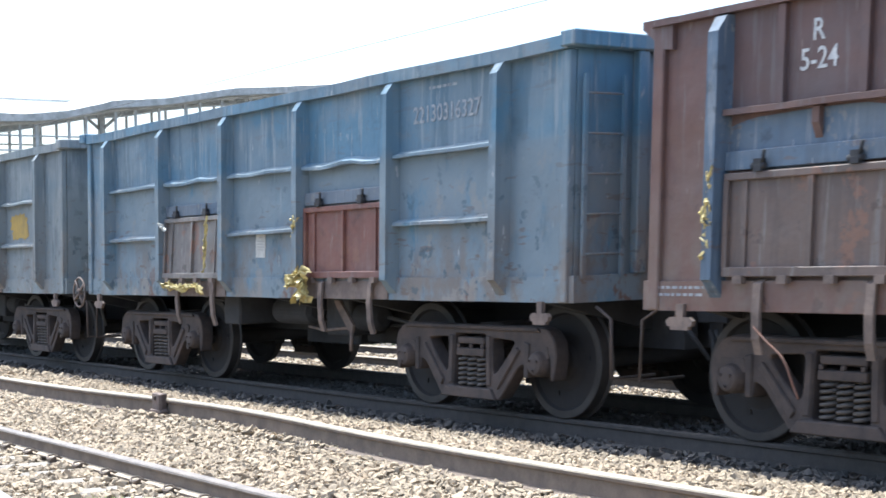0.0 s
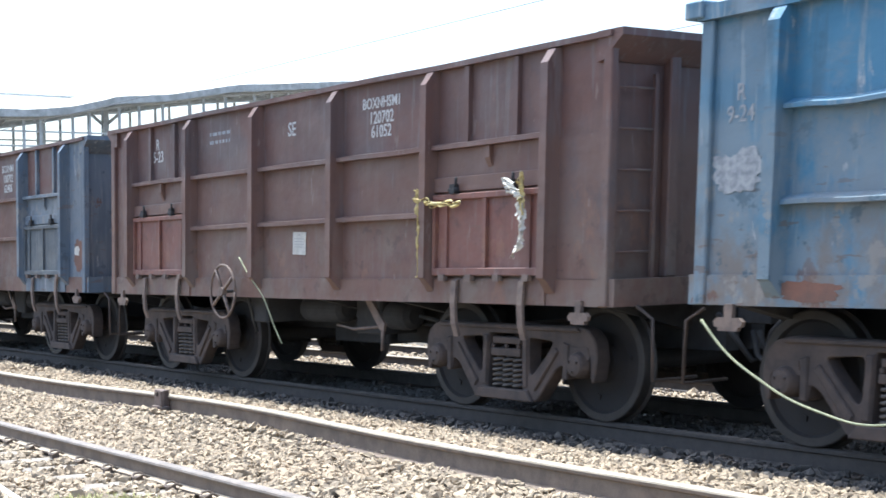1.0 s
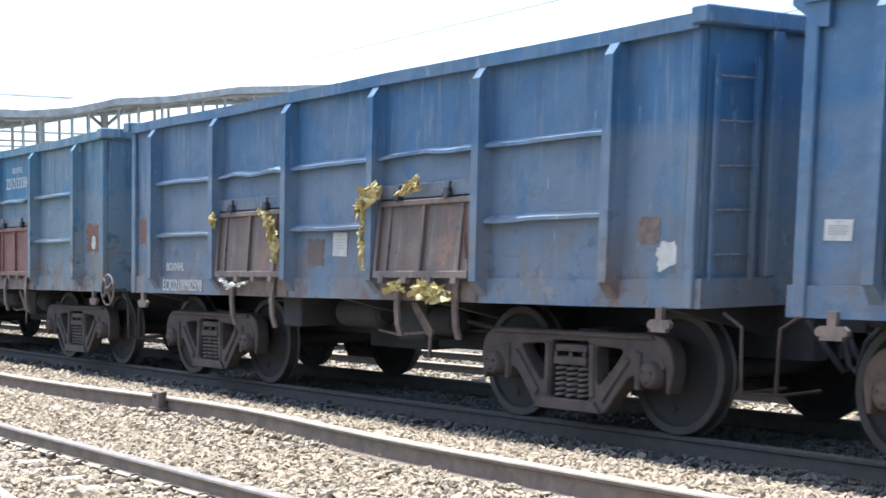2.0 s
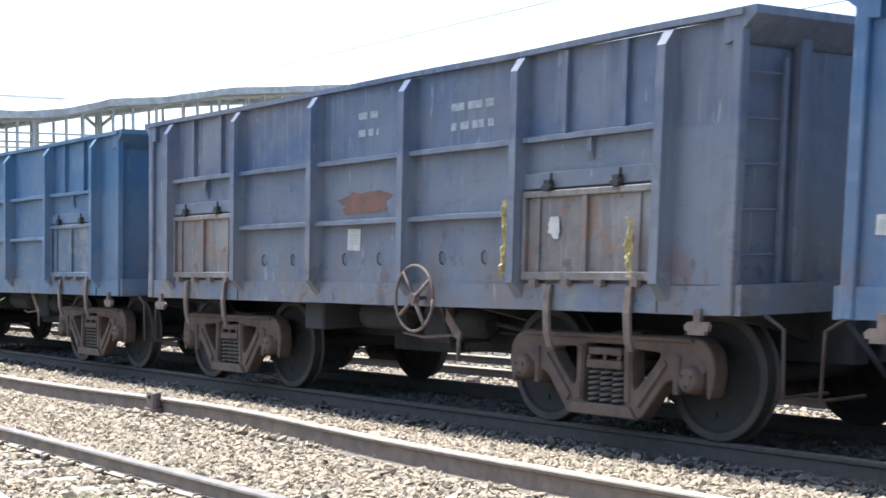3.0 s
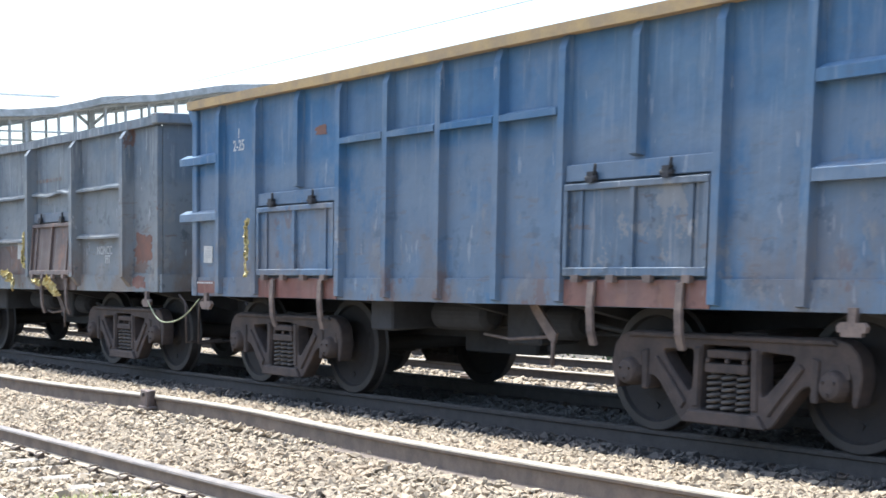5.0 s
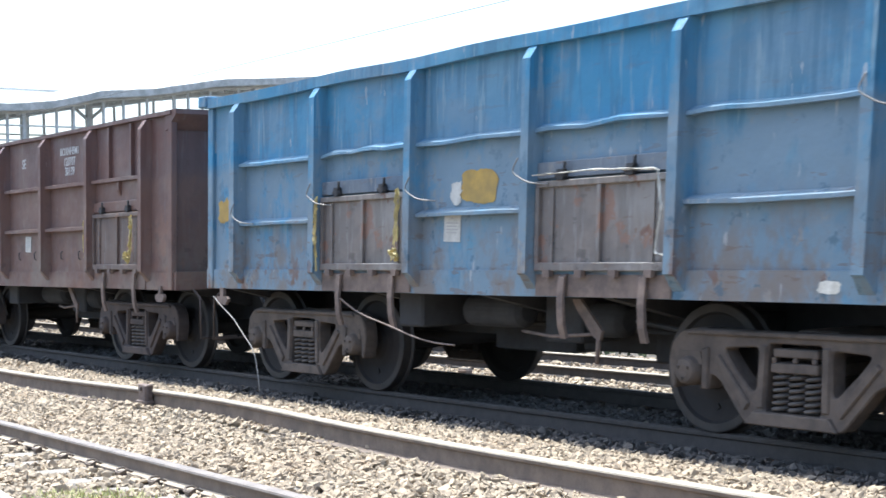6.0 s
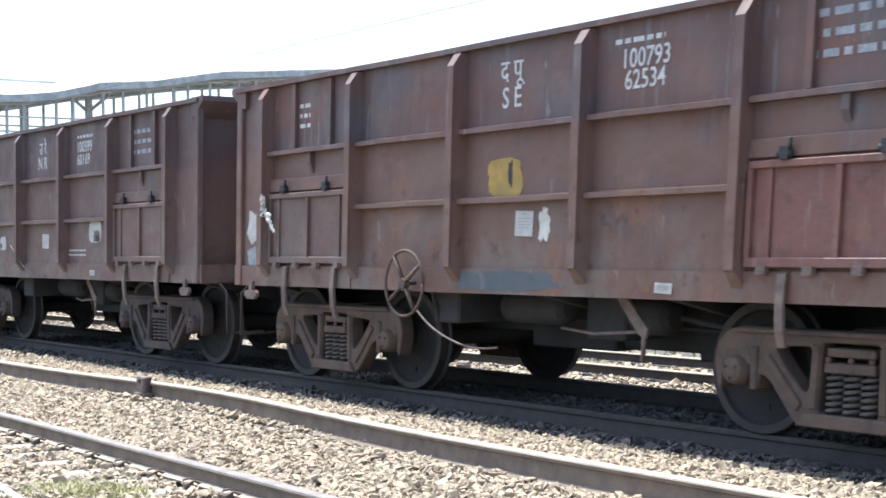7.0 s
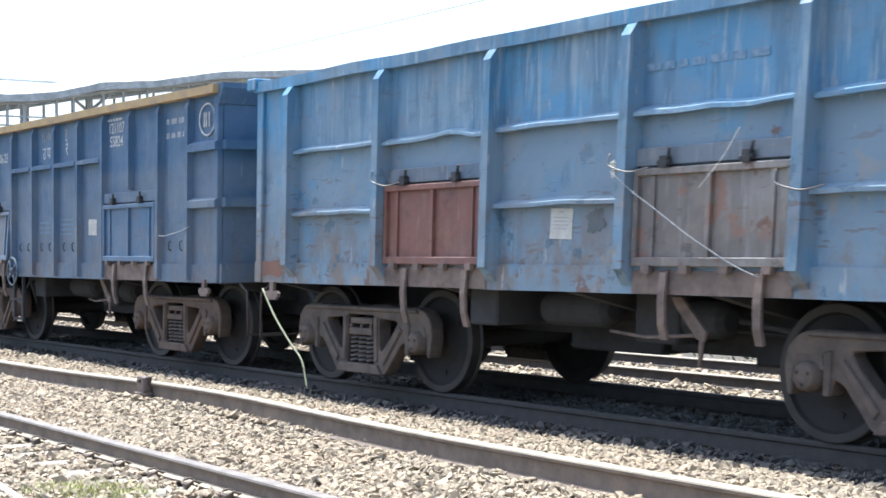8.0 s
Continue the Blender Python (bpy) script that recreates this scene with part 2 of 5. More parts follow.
def scatter_stones(name, label, mat, fields, seed):
    """Crushed stone ballast: jittered twelve-cornered lumps. fields: x0, x1, y0, y1, stones per square metre, size."""
    g = (1 + 5 ** 0.5) / 2
    ico = np.array([(-1, g, 0), (1, g, 0), (-1, -g, 0), (1, -g, 0), (0, -1, g), (0, 1, g), (0, -1, -g), (0, 1, -g), (g, 0, -1), (g, 0, 1), (-g, 0, -1), (-g, 0, 1)]) / 1.9
    tri = np.array([(0, 11, 5), (0, 5, 1), (0, 1, 7), (0, 7, 10), (0, 10, 11), (1, 5, 9), (5, 11, 4), (11, 10, 2), (10, 7, 6), (7, 1, 8),
                    (3, 9, 4), (3, 4, 2), (3, 2, 6), (3, 6, 8), (3, 8, 9), (4, 9, 5), (2, 4, 11), (6, 2, 10), (8, 6, 7), (9, 8, 1)])
    rng = np.random.default_rng(seed)
    verts, faces, base = [], [], 0
    for x0, x1, y0, y1, dens, size in fields:
        n = int((x1 - x0) * (y1 - y0) * dens)
        x, y = rng.uniform(x0, x1, n), rng.uniform(y0, y1, n)
        keep = np.ones(n, bool)
        for c in (NEAR_Y, TRACK_Y, FAR_Y):
            for s in (-0.872, 0.872):
                keep &= abs(y - c - s) > (0.06 if c == NEAR_Y and s > 0 else 0.09)
        on_sleeper = (abs(((x - SLEEPER_X) / 0.484 + 0.5) % 1 - 0.5) * 0.484 < 0.11) & (y < -5.30) & (y > -5.74)
        keep &= ~(on_sleeper & (rng.random(n) < 0.93))
        x, y = x[keep], y[keep]
        n = len(x)
        z = np.interp(y, [p[0] for p in PROFILE], [p[1] for p in PROFILE]) + rng.uniform(-0.5, 1.15, n) * size + 0.012
        s = size * np.exp(rng.normal(0, 0.20, (n, 1, 1))) * rng.uniform(0.5, 1.55, (n, 1, 3))
        p = (ico[None] + rng.normal(0, 0.25, (n, 12, 3))) * s
        q = rng.normal(size=(n, 4))
        q /= np.linalg.norm(q, axis=1)[:, None]
        w, i, j, k = q.T
        r = np.stack([1 - 2 * (j * j + k * k), 2 * (i * j - k * w), 2 * (i * k + j * w), 2 * (i * j + k * w), 1 - 2 * (i * i + k * k), 2 * (j * k - i * w),
                      2 * (i * k - j * w), 2 * (j * k + i * w), 1 - 2 * (i * i + j * j)], 1).reshape(n, 3, 3)
        p = np.einsum("nij,nkj->nki", r, p)
        p[:, :, 2] *= 0.75
        p += np.stack([x, y, z], 1)[:, None]
        verts.append(p.reshape(-1, 3))
        faces.append((tri[None] + base + 12 * np.arange(n)[:, None, None]).reshape(-1, 3))
        base += 12 * n
    v, f = np.concatenate(verts), np.concatenate(faces)
    me = bpy.data.meshes.new(name)
    me.vertices.add(len(v)), me.loops.add(3 * len(f)), me.polygons.add(len(f))
    me.vertices.foreach_set("co", v.astype(np.float32).ravel())
    me.loops.foreach_set("vertex_index", f.astype(np.int32).ravel())
    me.polygons.foreach_set("loop_start", np.arange(0, 3 * len(f), 3, dtype=np.int32))
    me.polygons.foreach_set("use_smooth", np.zeros(len(f), dtype=bool))
    me.update(calc_edges=True)
    me.validate()
    tagged(place(name, me, mat), label, "ballast", kind="stuff")


# ---- tracks ----
RAIL_POLY = [(-0.075, -0.172), (0.075, -0.172), (0.075, -0.160), (0.012, -0.142), (0.009, -0.045), (0.035, -0.032), (0.036, -0.006), (0.030, -0.001),
             (-0.030, -0.001), (-0.036, -0.006), (-0.035, -0.032), (-0.009, -0.045), (-0.012, -0.142), (-0.075, -0.160)]


def sway(x, amount):
    """A sideways bulge that fits the rail's line to the camera's view."""
    return amount * math.exp(-((x + 11.5) / 2.4) ** 2)


def build_rail(track, y, z, amount=0.0, mat=None, head=None, tall=1.0):
    xs = [-400, -120, -60] + [-40 + 0.6 * i for i in range(72)] + [20, 120, 400]
    bm = bmesh.new()
    rings = [[bm.verts.new((x, y + p + (sway(x, amount) if -60 < x < 10 else 0), z + q * tall)) for p, q in RAIL_POLY] for x in xs]
    for a, b in zip(rings, rings[1:]):
        for k in range(len(RAIL_POLY)):
            bm.faces.new((a[k], a[(k + 1) % len(RAIL_POLY)], b[(k + 1) % len(RAIL_POLY)], b[k]))
    rail = part("rail", bm, mat or RAIL_SIDE, track)
    bm = bmesh.new()
    strips = [[bm.verts.new((x, y + p + (sway(x, amount) if -60 < x < 10 else 0), z + q)) for p, q in ((-0.0385, -0.014), (-0.035, -0.003), (-0.026, 0.003), (0.026, 0.003), (0.035, -0.003), (0.0385, -0.014))] for x in xs]
    for a, b in zip(strips, strips[1:]):
        for k in range(5):
            bm.faces.new((a[k], a[k + 1], b[k + 1], b[k]))
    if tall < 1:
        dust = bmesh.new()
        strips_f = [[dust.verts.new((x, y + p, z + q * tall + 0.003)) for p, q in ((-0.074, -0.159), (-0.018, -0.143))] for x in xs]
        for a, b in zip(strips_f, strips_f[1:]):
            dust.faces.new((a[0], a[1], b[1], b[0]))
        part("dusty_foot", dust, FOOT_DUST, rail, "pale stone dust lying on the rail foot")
    part("running_surface", bm, head or RAIL_TOP, rail, "dull dark rail head" if head else "worn rail head, pale for the reflected sky")


def sleeper_mesh():
    bm = bmesh.new()
    prism(bm, [(-0.13, 0.0), (0.13, 0.0), (0.10, 0.20), (-0.10, 0.20)], -1.375, 1.375, "y")
    return mesh_of("sleeper", bm, 0.012)


def clip_mesh():
    """A bent spring clip gripping the rail foot, with its cast shoulder."""
    bm = bmesh.new()
    box(bm, -0.03, 0.03, 0.09, 0.15, -0.01, 0.035)
    tube(bm, [(-0.055, 0.05, 0.02), (-0.05, 0.10, 0.05), (-0.045, 0.15, 0.02), (0.0, 0.165, 0.03), (0.04, 0.14, 0.05), (0.05, 0.085, 0.055), (0.03, 0.045, 0.03)], 0.010, 6)
    return mesh_of("rail_clip", bm)


def build_track(name, y, z, x0, x1, label, clips, amount=0.0, sink=0.0, mat=None, head=None, step=0.62, lean=0.0, light=1.0):
    track = tagged(new(name), label, "railway track", kind="structure")
    for s in (-0.872, 0.872):
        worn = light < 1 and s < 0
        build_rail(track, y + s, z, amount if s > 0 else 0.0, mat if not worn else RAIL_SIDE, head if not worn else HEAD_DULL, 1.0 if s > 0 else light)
    for i in range(int((x1 - x0) / step)):
        x = x0 + step * i
        place("sleeper", SLEEPER, CONCRETE, track, at=pose(x, y, z - 0.172 - 0.2 - sink, lean))
        for rail_y, side in clips:
            place("rail_clip", CLIPS, CLIP, track, at=pose(x, y + rail_y, z - 0.172 * light, 0, 0, 0 if side > 0 else 180) @ Matrix.Diagonal((0.75, 0.85, 0.75, 1)))
    return track


def build_joint_block():
    """Short steel block bolted at the joint of the nearer rail."""
    ob = tagged(new("rail_joint_block"), "rusty steel joint block bolted against a rail", "rail joint")
    ob.matrix_basis = pose(-12.62, -3.335, NEAR_Z - 0.13, 0, 0, 4)
    bm = boxes((-0.09, 0.09, -0.06, 0.0, 0.0, 0.18), (-0.11, 0.11, -0.08, 0.0, 0.0, 0.03), (0.05, 0.09, -0.09, 0.0, 0.03, 0.175))
    part("block", bm, STRAP, ob, bevel=0.006)
    part("bolt", boxes((-0.045, -0.01, -0.085, -0.05, 0.12, 0.155)), CLIP, ob)


def tufts(name, label, category, mat, places, blades, height, spread, seed):
    rng = random.Random(seed)
    bm = bmesh.new()
    for cx, cy in places:
        for _ in range(blades):
            x, y = cx + rng.gauss(0, spread), cy + rng.gauss(0, spread)
            z = ground_z(y)
            a, h, lean = rng.uniform(0, 6.28), height * rng.uniform(0.4, 1.2), rng.uniform(0.1, 0.7)
            dx, dy, w = math.cos(a), math.sin(a), 0.004 * rng.uniform(0.7, 1.6)
            base = [bm.verts.new((x - dy * w, y + dx * w, z)), bm.verts.new((x + dy * w, y - dx * w, z))]
            mid = [bm.verts.new((x + dx * h * lean * 0.4 - dy * w, y + dy * h * lean * 0.4 + dx * w, z + h * 0.6)), bm.verts.new((x + dx * h * lean * 0.4 + dy * w, y + dy * h * lean * 0.4 - dx * w, z + h * 0.6))]
            tip = bm.verts.new((x + dx * h * lean, y + dy * h * lean, z + h))
            bm.faces.new((base[0], base[1], mid[1], mid[0])), bm.faces.new((mid[0], mid[1], tip))
    tagged(place(name, mesh_of(name, bm, normals=False), mat), label, category, kind="stuff")


def build_marker_block():
    """A short concrete block standing on the ballast beyond the train."""
    ob = tagged(new("marker_block"), "small dark weathered concrete block on the ballast", "marker block")
    ob.matrix_basis = pose(-15.5, 2.55, ground_z(2.55) - 0.02, 0, 0, 12)
    part("block", boxes((-0.08, 0.08, -0.07, 0.07, 0, 0.20)), STRAP, ob, bevel=0.015)
    part("cap", boxes((-0.065, 0.065, -0.055, 0.055, 0.202, 0.215)), CONCRETE, ob, "pale top")


def build_pipe():
    """A length of pale pipe dropped beside the track."""
    bm = bmesh.new()
    tube(bm, [(-9.4 + 0.3 * i, -6.10 - 0.035 * i, ground_z(-6.2) + 0.045 - 0.003 * i) for i in range(8)], 0.022, 8)
    tagged(part("pipe", bm, PALE, None), "pale plastic pipe lying on the ballast", "pipe")


def build_bushes():
    """A low run of scrub beyond the farther track."""
    rng = random.Random(9)
    bm = bmesh.new()
    for _ in range(9000):
        x, y = rng.uniform(-60, 6), rng.gauss(12.2, 0.9)
        top = 0.8 + 0.5 * noise.noise((x * 0.35, y * 0.3, 2))
        z = -0.95 + max(0.05, rng.random() ** 0.7 * top)
        r = rng.uniform(0.05, 0.11)
        m = pose(x, y, z, rng.uniform(0, 180), rng.uniform(0, 180), rng.uniform(0, 360))
        v = [bm.verts.new(m @ Vector(p)) for p in ((-r, 0, 0), (0, -r * 0.45, 0), (r, 0, 0.03), (0, r * 0.45, 0))]
        bm.faces.new(v)
    tagged(place("scrub", mesh_of("scrub", bm, normals=False), LEAF), "low green scrub beyond the tracks", "bushes", kind="stuff")


# ---- footbridge far down the line ----
def build_bridge():
    br = tagged(new("footbridge"), "grey steel roofed footbridge over the tracks", "footbridge")
    br.matrix_basis = pose(-55, 0, 0)
    y0, y1 = -6.0, 36.0

    def roof_z(y):
        return float(np.interp(y, (-6, 10, 11.4, 12.4, 13.2, 15.6, 16.9, 18.2, 20.8, 25, 36), (7.05, 7.29, 7.48, 7.70, 7.90, 8.13, 8.36, 8.58, 8.80, 9.1, 9.1)))

    ys = [y0 + 0.6 * i for i in range(int((y1 - y0) / 0.6) + 1)]
    bm = bmesh.new()
    rows = []
    for y in ys:
        z = roof_z(y) + 0.05 * noise.noise((y * 0.5, 3, 0))
        rows.append([bm.verts.new((x, y, z + dz)) for x, dz in ((-2.4, -0.25), (0, 0.15), (2.4, -0.25), (2.4, -0.31), (0, 0.08), (-2.4, -0.31))])
    for a, b in zip(rows, rows[1:]):
        for k in range(6):
            bm.faces.new((a[k], a[(k + 1) % 6], b[(k + 1) % 6], b[k]))
    part("roof", bm, ROOF, br)
    for x in (-2.0, 2.0):
        bm = bmesh.new()
        tube(bm, [(x, y, roof_z(y) - 0.53) for y in ys[::3]], 0.10, 4)
        part("eaves_beam", bm, BRIDGE, br)
        for z in (5.7, 6.25):
            part("hand_rail", boxes((x - 0.03, x + 0.03, y0, y1, z, z + 0.06)), BRIDGE, br)
    bm = bmesh.new()
    tube(bm, [(0, y, float(np.interp(y, (2, 11.6, 14.6), (7.93, 7.86, 7.88)))) for y in (2, 5, 8, 11.6, 13.4, 14.6)], 0.06, 4)
    part("ridge_beam", bm, BRIDGE, br)
    part("deck", boxes((-2.3, 2.3, y0, y1, 4.3, 4.6)), BRIDGE, br)
    for x in (-2.42, 2.42):
        bm = bmesh.new()
        band = [[bm.verts.new((x + dx, y, roof_z(y) + dz + 0.04 * noise.noise((y * 1.3, x, dz * 9)))) for dx, dz in ((0, -0.52), (0.03, -0.52), (0.03, -0.24), (0, -0.24))] for y in ys]
        for a, b in zip(band, band[1:]):
            for k in range(4):
                bm.faces.new((a[k], a[(k + 1) % 4], b[(k + 1) % 4], b[k]))
        part("fascia", bm, ROOF, br)
    post = bmesh.new()
    box(post, -0.045, 0.045, -0.045, 0.045, 4.4, 7.35)
    post = mesh_of("post", post)
    rafter = bmesh.new()
    tube(rafter, [(-2.3, 0, -0.33), (0, 0, 0.05), (2.3, 0, -0.33)], 0.05, 4)
    rafter = mesh_of("rafter", rafter)
    rng = random.Random(12)
    for i in range(42):
        y = y0 + 1.0 + 0.97 * i + rng.uniform(-0.2, 0.2)
        for x in (-2.0, 2.0):
            place("post", post, BRIDGE, br, at=pose(x, y + (0.35 if x < 0 else 0), roof_z(y) - 7.7))
        place("rafter", rafter, BRIDGE, br, at=pose(0, y, roof_z(y) - 0.03))
    for y in (11.05, 13.72):
        bm = boxes((-0.12, 0.12, y - 0.09, y + 0.09, -1.0, 7.45))
        for s in (-1, 1):
            tube(bm, [(0, y, 6.75), (0, y + 0.85 * s, 7.45)], 0.07, 5)
        part("column", bm, BRIDGE, br)


def build_wires():
    for y, z, sag in ((9.5, 6.47, 0.05), (10.2, 5.52, 0.05)):
        bm = bmesh.new()
        tube(bm, [(-160 + 4 * i, y, z - sag * math.sin(i / 50 * math.pi * 4) ** 2) for i in range(51)], 0.010, 4)
        tagged(part("overhead_wire", bm, WIRE, None), "thin overhead line wire against the sky", "wire", "overhead line wires")


# ---- wagons ----
def wavy(bm, seed, amp, axes="z", freq=1.1):
    for v in bm.verts:
        n = noise.noise((v.co.x * freq + seed * 9.7, seed * 3.3, v.co.z * freq))
        if "z" in axes:
            v.co.z += amp * n
        if "y" in axes:
            v.co.y += amp * noise.noise((v.co.x * freq, seed * 5.1, v.co.z * freq + 7))


def long_bar(x0, x1, y0, y1, z0, z1, step=0.35, section=None):
    """A bar cut into short lengths, so that it can be bent."""
    bm = bmesh.new()
    n = max(1, int((x1 - x0) / step))
    section = section or ((y0, z0), (y1, z0), (y1, z1), (y0, z1))
    rings = [[bm.verts.new((x0 + (x1 - x0) * i / n, y, z)) for y, z in section] for i in range(n + 1)]
    for a, b in zip(rings, rings[1:]):
        for k in range(4):
            bm.faces.new((a[k], a[(k + 1) % 4], b[(k + 1) % 4], b[k]))
    bm.faces.new(rings[0][::-1]), bm.faces.new(rings[-1])
    return bm


def bulge(x, z, seed, posts, ribs, amp):
    free = min([1.0] + [abs(x - p) / 0.5 for p in posts]) * min([1.0] + [abs(z - r) / 0.3 for r in ribs])
    return amp * free * (0.4 + 1.4 * noise.noise((x * 0.9 + seed * 11, z * 1.1, seed)))


SKIN = {}


def skin_y(w, x, z):
    """How far out the side sheet of a wagon lies at a place on it."""
    return -1.50 - bulge(x, z, *SKIN[w.name])


def sheet(x0, x1, z0, z1, y, seed, posts, ribs, amp=0.010, thick=0.010):
    """A side sheet that bulges a little between its posts and ribs."""
    nx, nz = int((x1 - x0) / 0.2), 10
    bm = bmesh.new()
    rows = []
    for side in (0, 1):
        grid = []
        for j in range(nz + 1):
            z = z0 + (z1 - z0) * j / nz
            line = []
            for i in range(nx + 1):
                x = x0 + (x1 - x0) * i / nx
                d = bulge(x, z, seed, posts, ribs, amp)
                line.append(bm.verts.new((x, y - d + side * thick, z)))
            grid.append(line)
        for a, b in zip(grid, grid[1:]):
            for i in range(nx):
                bm.faces.new((a[i], a[i + 1], b[i + 1], b[i])).smooth = True
        rows.append(grid)
    return bm


def post_bm(x, w, z0, z1, y_out, y_in, foot=True):
    """A pressed side post with a slanted top and a tapered foot."""
    bm = bmesh.new()
    d = y_in - y_out
    side = [(y_in, z1), (y_out + 0.55 * d, z1), (y_out, z1 - 0.12), (y_out, z0 + 0.02), (y_in, z0)]
    if foot:
        side = side[:3] + [(y_out, z0 + 0.02), (y_out + 0.03, z0), (y_in - 0.02, z0 - 0.13), (y_in, z0 - 0.13)]
    prism(bm, side, x - w / 2, x + w / 2)
    for v in bm.verts:
        reach = min(1.0, (y_in - v.co.y) / (0.6 * d))
        v.co.x = x + (v.co.x - x) * (1.12 - 0.34 * reach)
    return bm


def end_wall(w, x, out, kind, body, ladder, top=3.3, low=1.07, half=1.5):
    """An end: sheet, posts, ladder and top bar. out: +1 or -1 along the track."""
    s = out
    rim, x = x, x - (0.13 * s if kind == "B" else 0.0)
    part("end_sheet", boxes((x - 0.02 * s, x, -half + 0.03, half - 0.03, low + 0.2, top - 0.1)), body, w)
    part("head_stock", boxes((x - 0.03 * s, rim + 0.06 * s, -half - 0.02, half + 0.02, low, low + 0.23)), body, w)
    if kind == "A":
        part("end_coping", boxes((x - 0.06 * s, x + 0.11 * s, -half - 0.12, half + 0.12, top - 0.10, top + 0.035)), body, w, bevel=0.012)
    else:
        bm = bmesh.new()
        prism(bm, [(x - 0.05 * s, top - 0.24), (x + 0.02 * s, top - 0.23), (rim + 0.11 * s, top - 0.05), (rim + 0.11 * s, top + 0.012), (x - 0.05 * s, top + 0.012)], -half - 0.05, half + 0.05, "y")
        part("end_coping", bm, body, w)
    for y in (-0.78, 0.78):
        part("end_post", boxes((x, x + 0.09 * s, y - 0.06, y + 0.06, low + 0.23, top - 0.1)), body, w, bevel=0.01)
    y_a, y_b = ladder
    bm = boxes((x + 0.04 * s, x + 0.07 * s, y_a - 0.02, y_a + 0.02, low + 0.2, top - 0.32), (x + 0.04 * s, x + 0.07 * s, y_b - 0.02, y_b + 0.02, low + 0.2, top - 0.32))
    lad = part("ladder", bm, body, w)
    rung = bmesh.new()
    tube(rung, [(x + 0.055 * s, y_a, 0), (x + 0.055 * s, y_b, 0)], 0.011, 6)
    rung = mesh_of("rung", rung)
    for i in range(5):
        place("rung", rung, body, lad, at=pose(0, 0, 1.5 + 0.34 * i))


def door(w, x0, x1, z0, z1, skin, frame_mat, tilt=0.0, label=""):
    """A flap door hung from a hinge bar, ribbed and framed, with two stops hanging below."""
    y = -1.535
    d = part("door", boxes((0, x1 - x0, -0.012, 0.0, 0, z1 - z0)), skin, w, label, at=pose(x0, y - (z1 - z0) * math.sin(radians(tilt)), z0, -tilt, 0, 0))
    wd, ht = x1 - x0, z1 - z0
    part("top_bar", boxes((-0.02, wd + 0.02, -0.05, -0.013, ht - 0.045, ht + 0.01)), frame_mat, d, bevel=0.006)
    part("bottom_bar", boxes((-0.02, wd + 0.02, -0.05, -0.013, -0.02, 0.05)), frame_mat, d, bevel=0.006)
    for x in (0.0, 0.16, wd * 0.5, wd - 0.16, wd):
        part("stiffener", boxes((x - 0.022, x + 0.022, -0.046 if x not in (0.16, wd - 0.16) else -0.03, -0.013, 0.05, ht - 0.045)), frame_mat, d)
    for x in (wd * 0.2, wd * 0.74):
        bm = boxes((x - 0.035, x + 0.035, -0.07, 0.0, ht + 0.01, ht + 0.10))
        tube(bm, [(x - 0.06, -0.05, ht + 0.05), (x + 0.06, -0.05, ht + 0.05)], 0.022, 6)
        tube(bm, [(x + 0.03, -0.05, ht + 0.06), (x + 0.06, -0.07, ht + 0.16)], 0.014, 5)
        part("hinge", bm, UNDER, d)
    for i in range(4):
        x = 0.15 + (wd - 0.3) * i / 3
        part("latch_lug", boxes((x - 0.04, x + 0.04, -0.07, -0.02, -0.07, -0.01)), STRAP, d)
    for x in (x0 + 0.32, x1 - 0.22):
        bm = bmesh.new()
        a = [(-1.50, 1.30), (-1.585, 1.26), (-1.60, 1.05), (-1.585, 0.86), (-1.545, 0.74)]
        b = [(yy + 0.028, zz + 0.01) for yy, zz in reversed(a)]
        prism(bm, a + b, x - 0.035, x + 0.035)
        part("door_stop", bm, STRAP, w)


def hand_wheel(w, x, z, mat, r=0.30):
    hub = part("hand_wheel", lathe_bm([(-0.03, 0.05), (0.03, 0.05)], 12), mat, w, "spoked brake wheel on the wagon side", at=pose(x, -1.66 if r > 0.25 else -1.60, z))
    bm = bmesh.new()
    tube(bm, [(r * math.cos(a), 0, r * math.sin(a)) for a in (2 * math.pi * k / 28 for k in range(29))], 0.015, 6)
    part("rim", bm, mat, hub)
    for k in range(4):
        a = 0.6 + k * math.pi / 2
        bm = bmesh.new()
        c, s = math.cos(a), math.sin(a)
        tube(bm, [(0.03 * c, 0, 0.03 * s), (r * c, 0.0, r * s)], 0.020, 5)
        part("spoke", bm, mat, hub)
    bm = bmesh.new()
    tube(bm, [(x, -1.65, z), (x, -1.35, z), (x, -1.2, z - 0.5)], 0.022, 6)
    part("brake_shaft", bm, UNDER, w)


def lathe_bm(profile, sides=24, centre=(0, 0, 0)):
    bm = bmesh.new()
    lathe(bm, profile, sides, centre)
    return bm


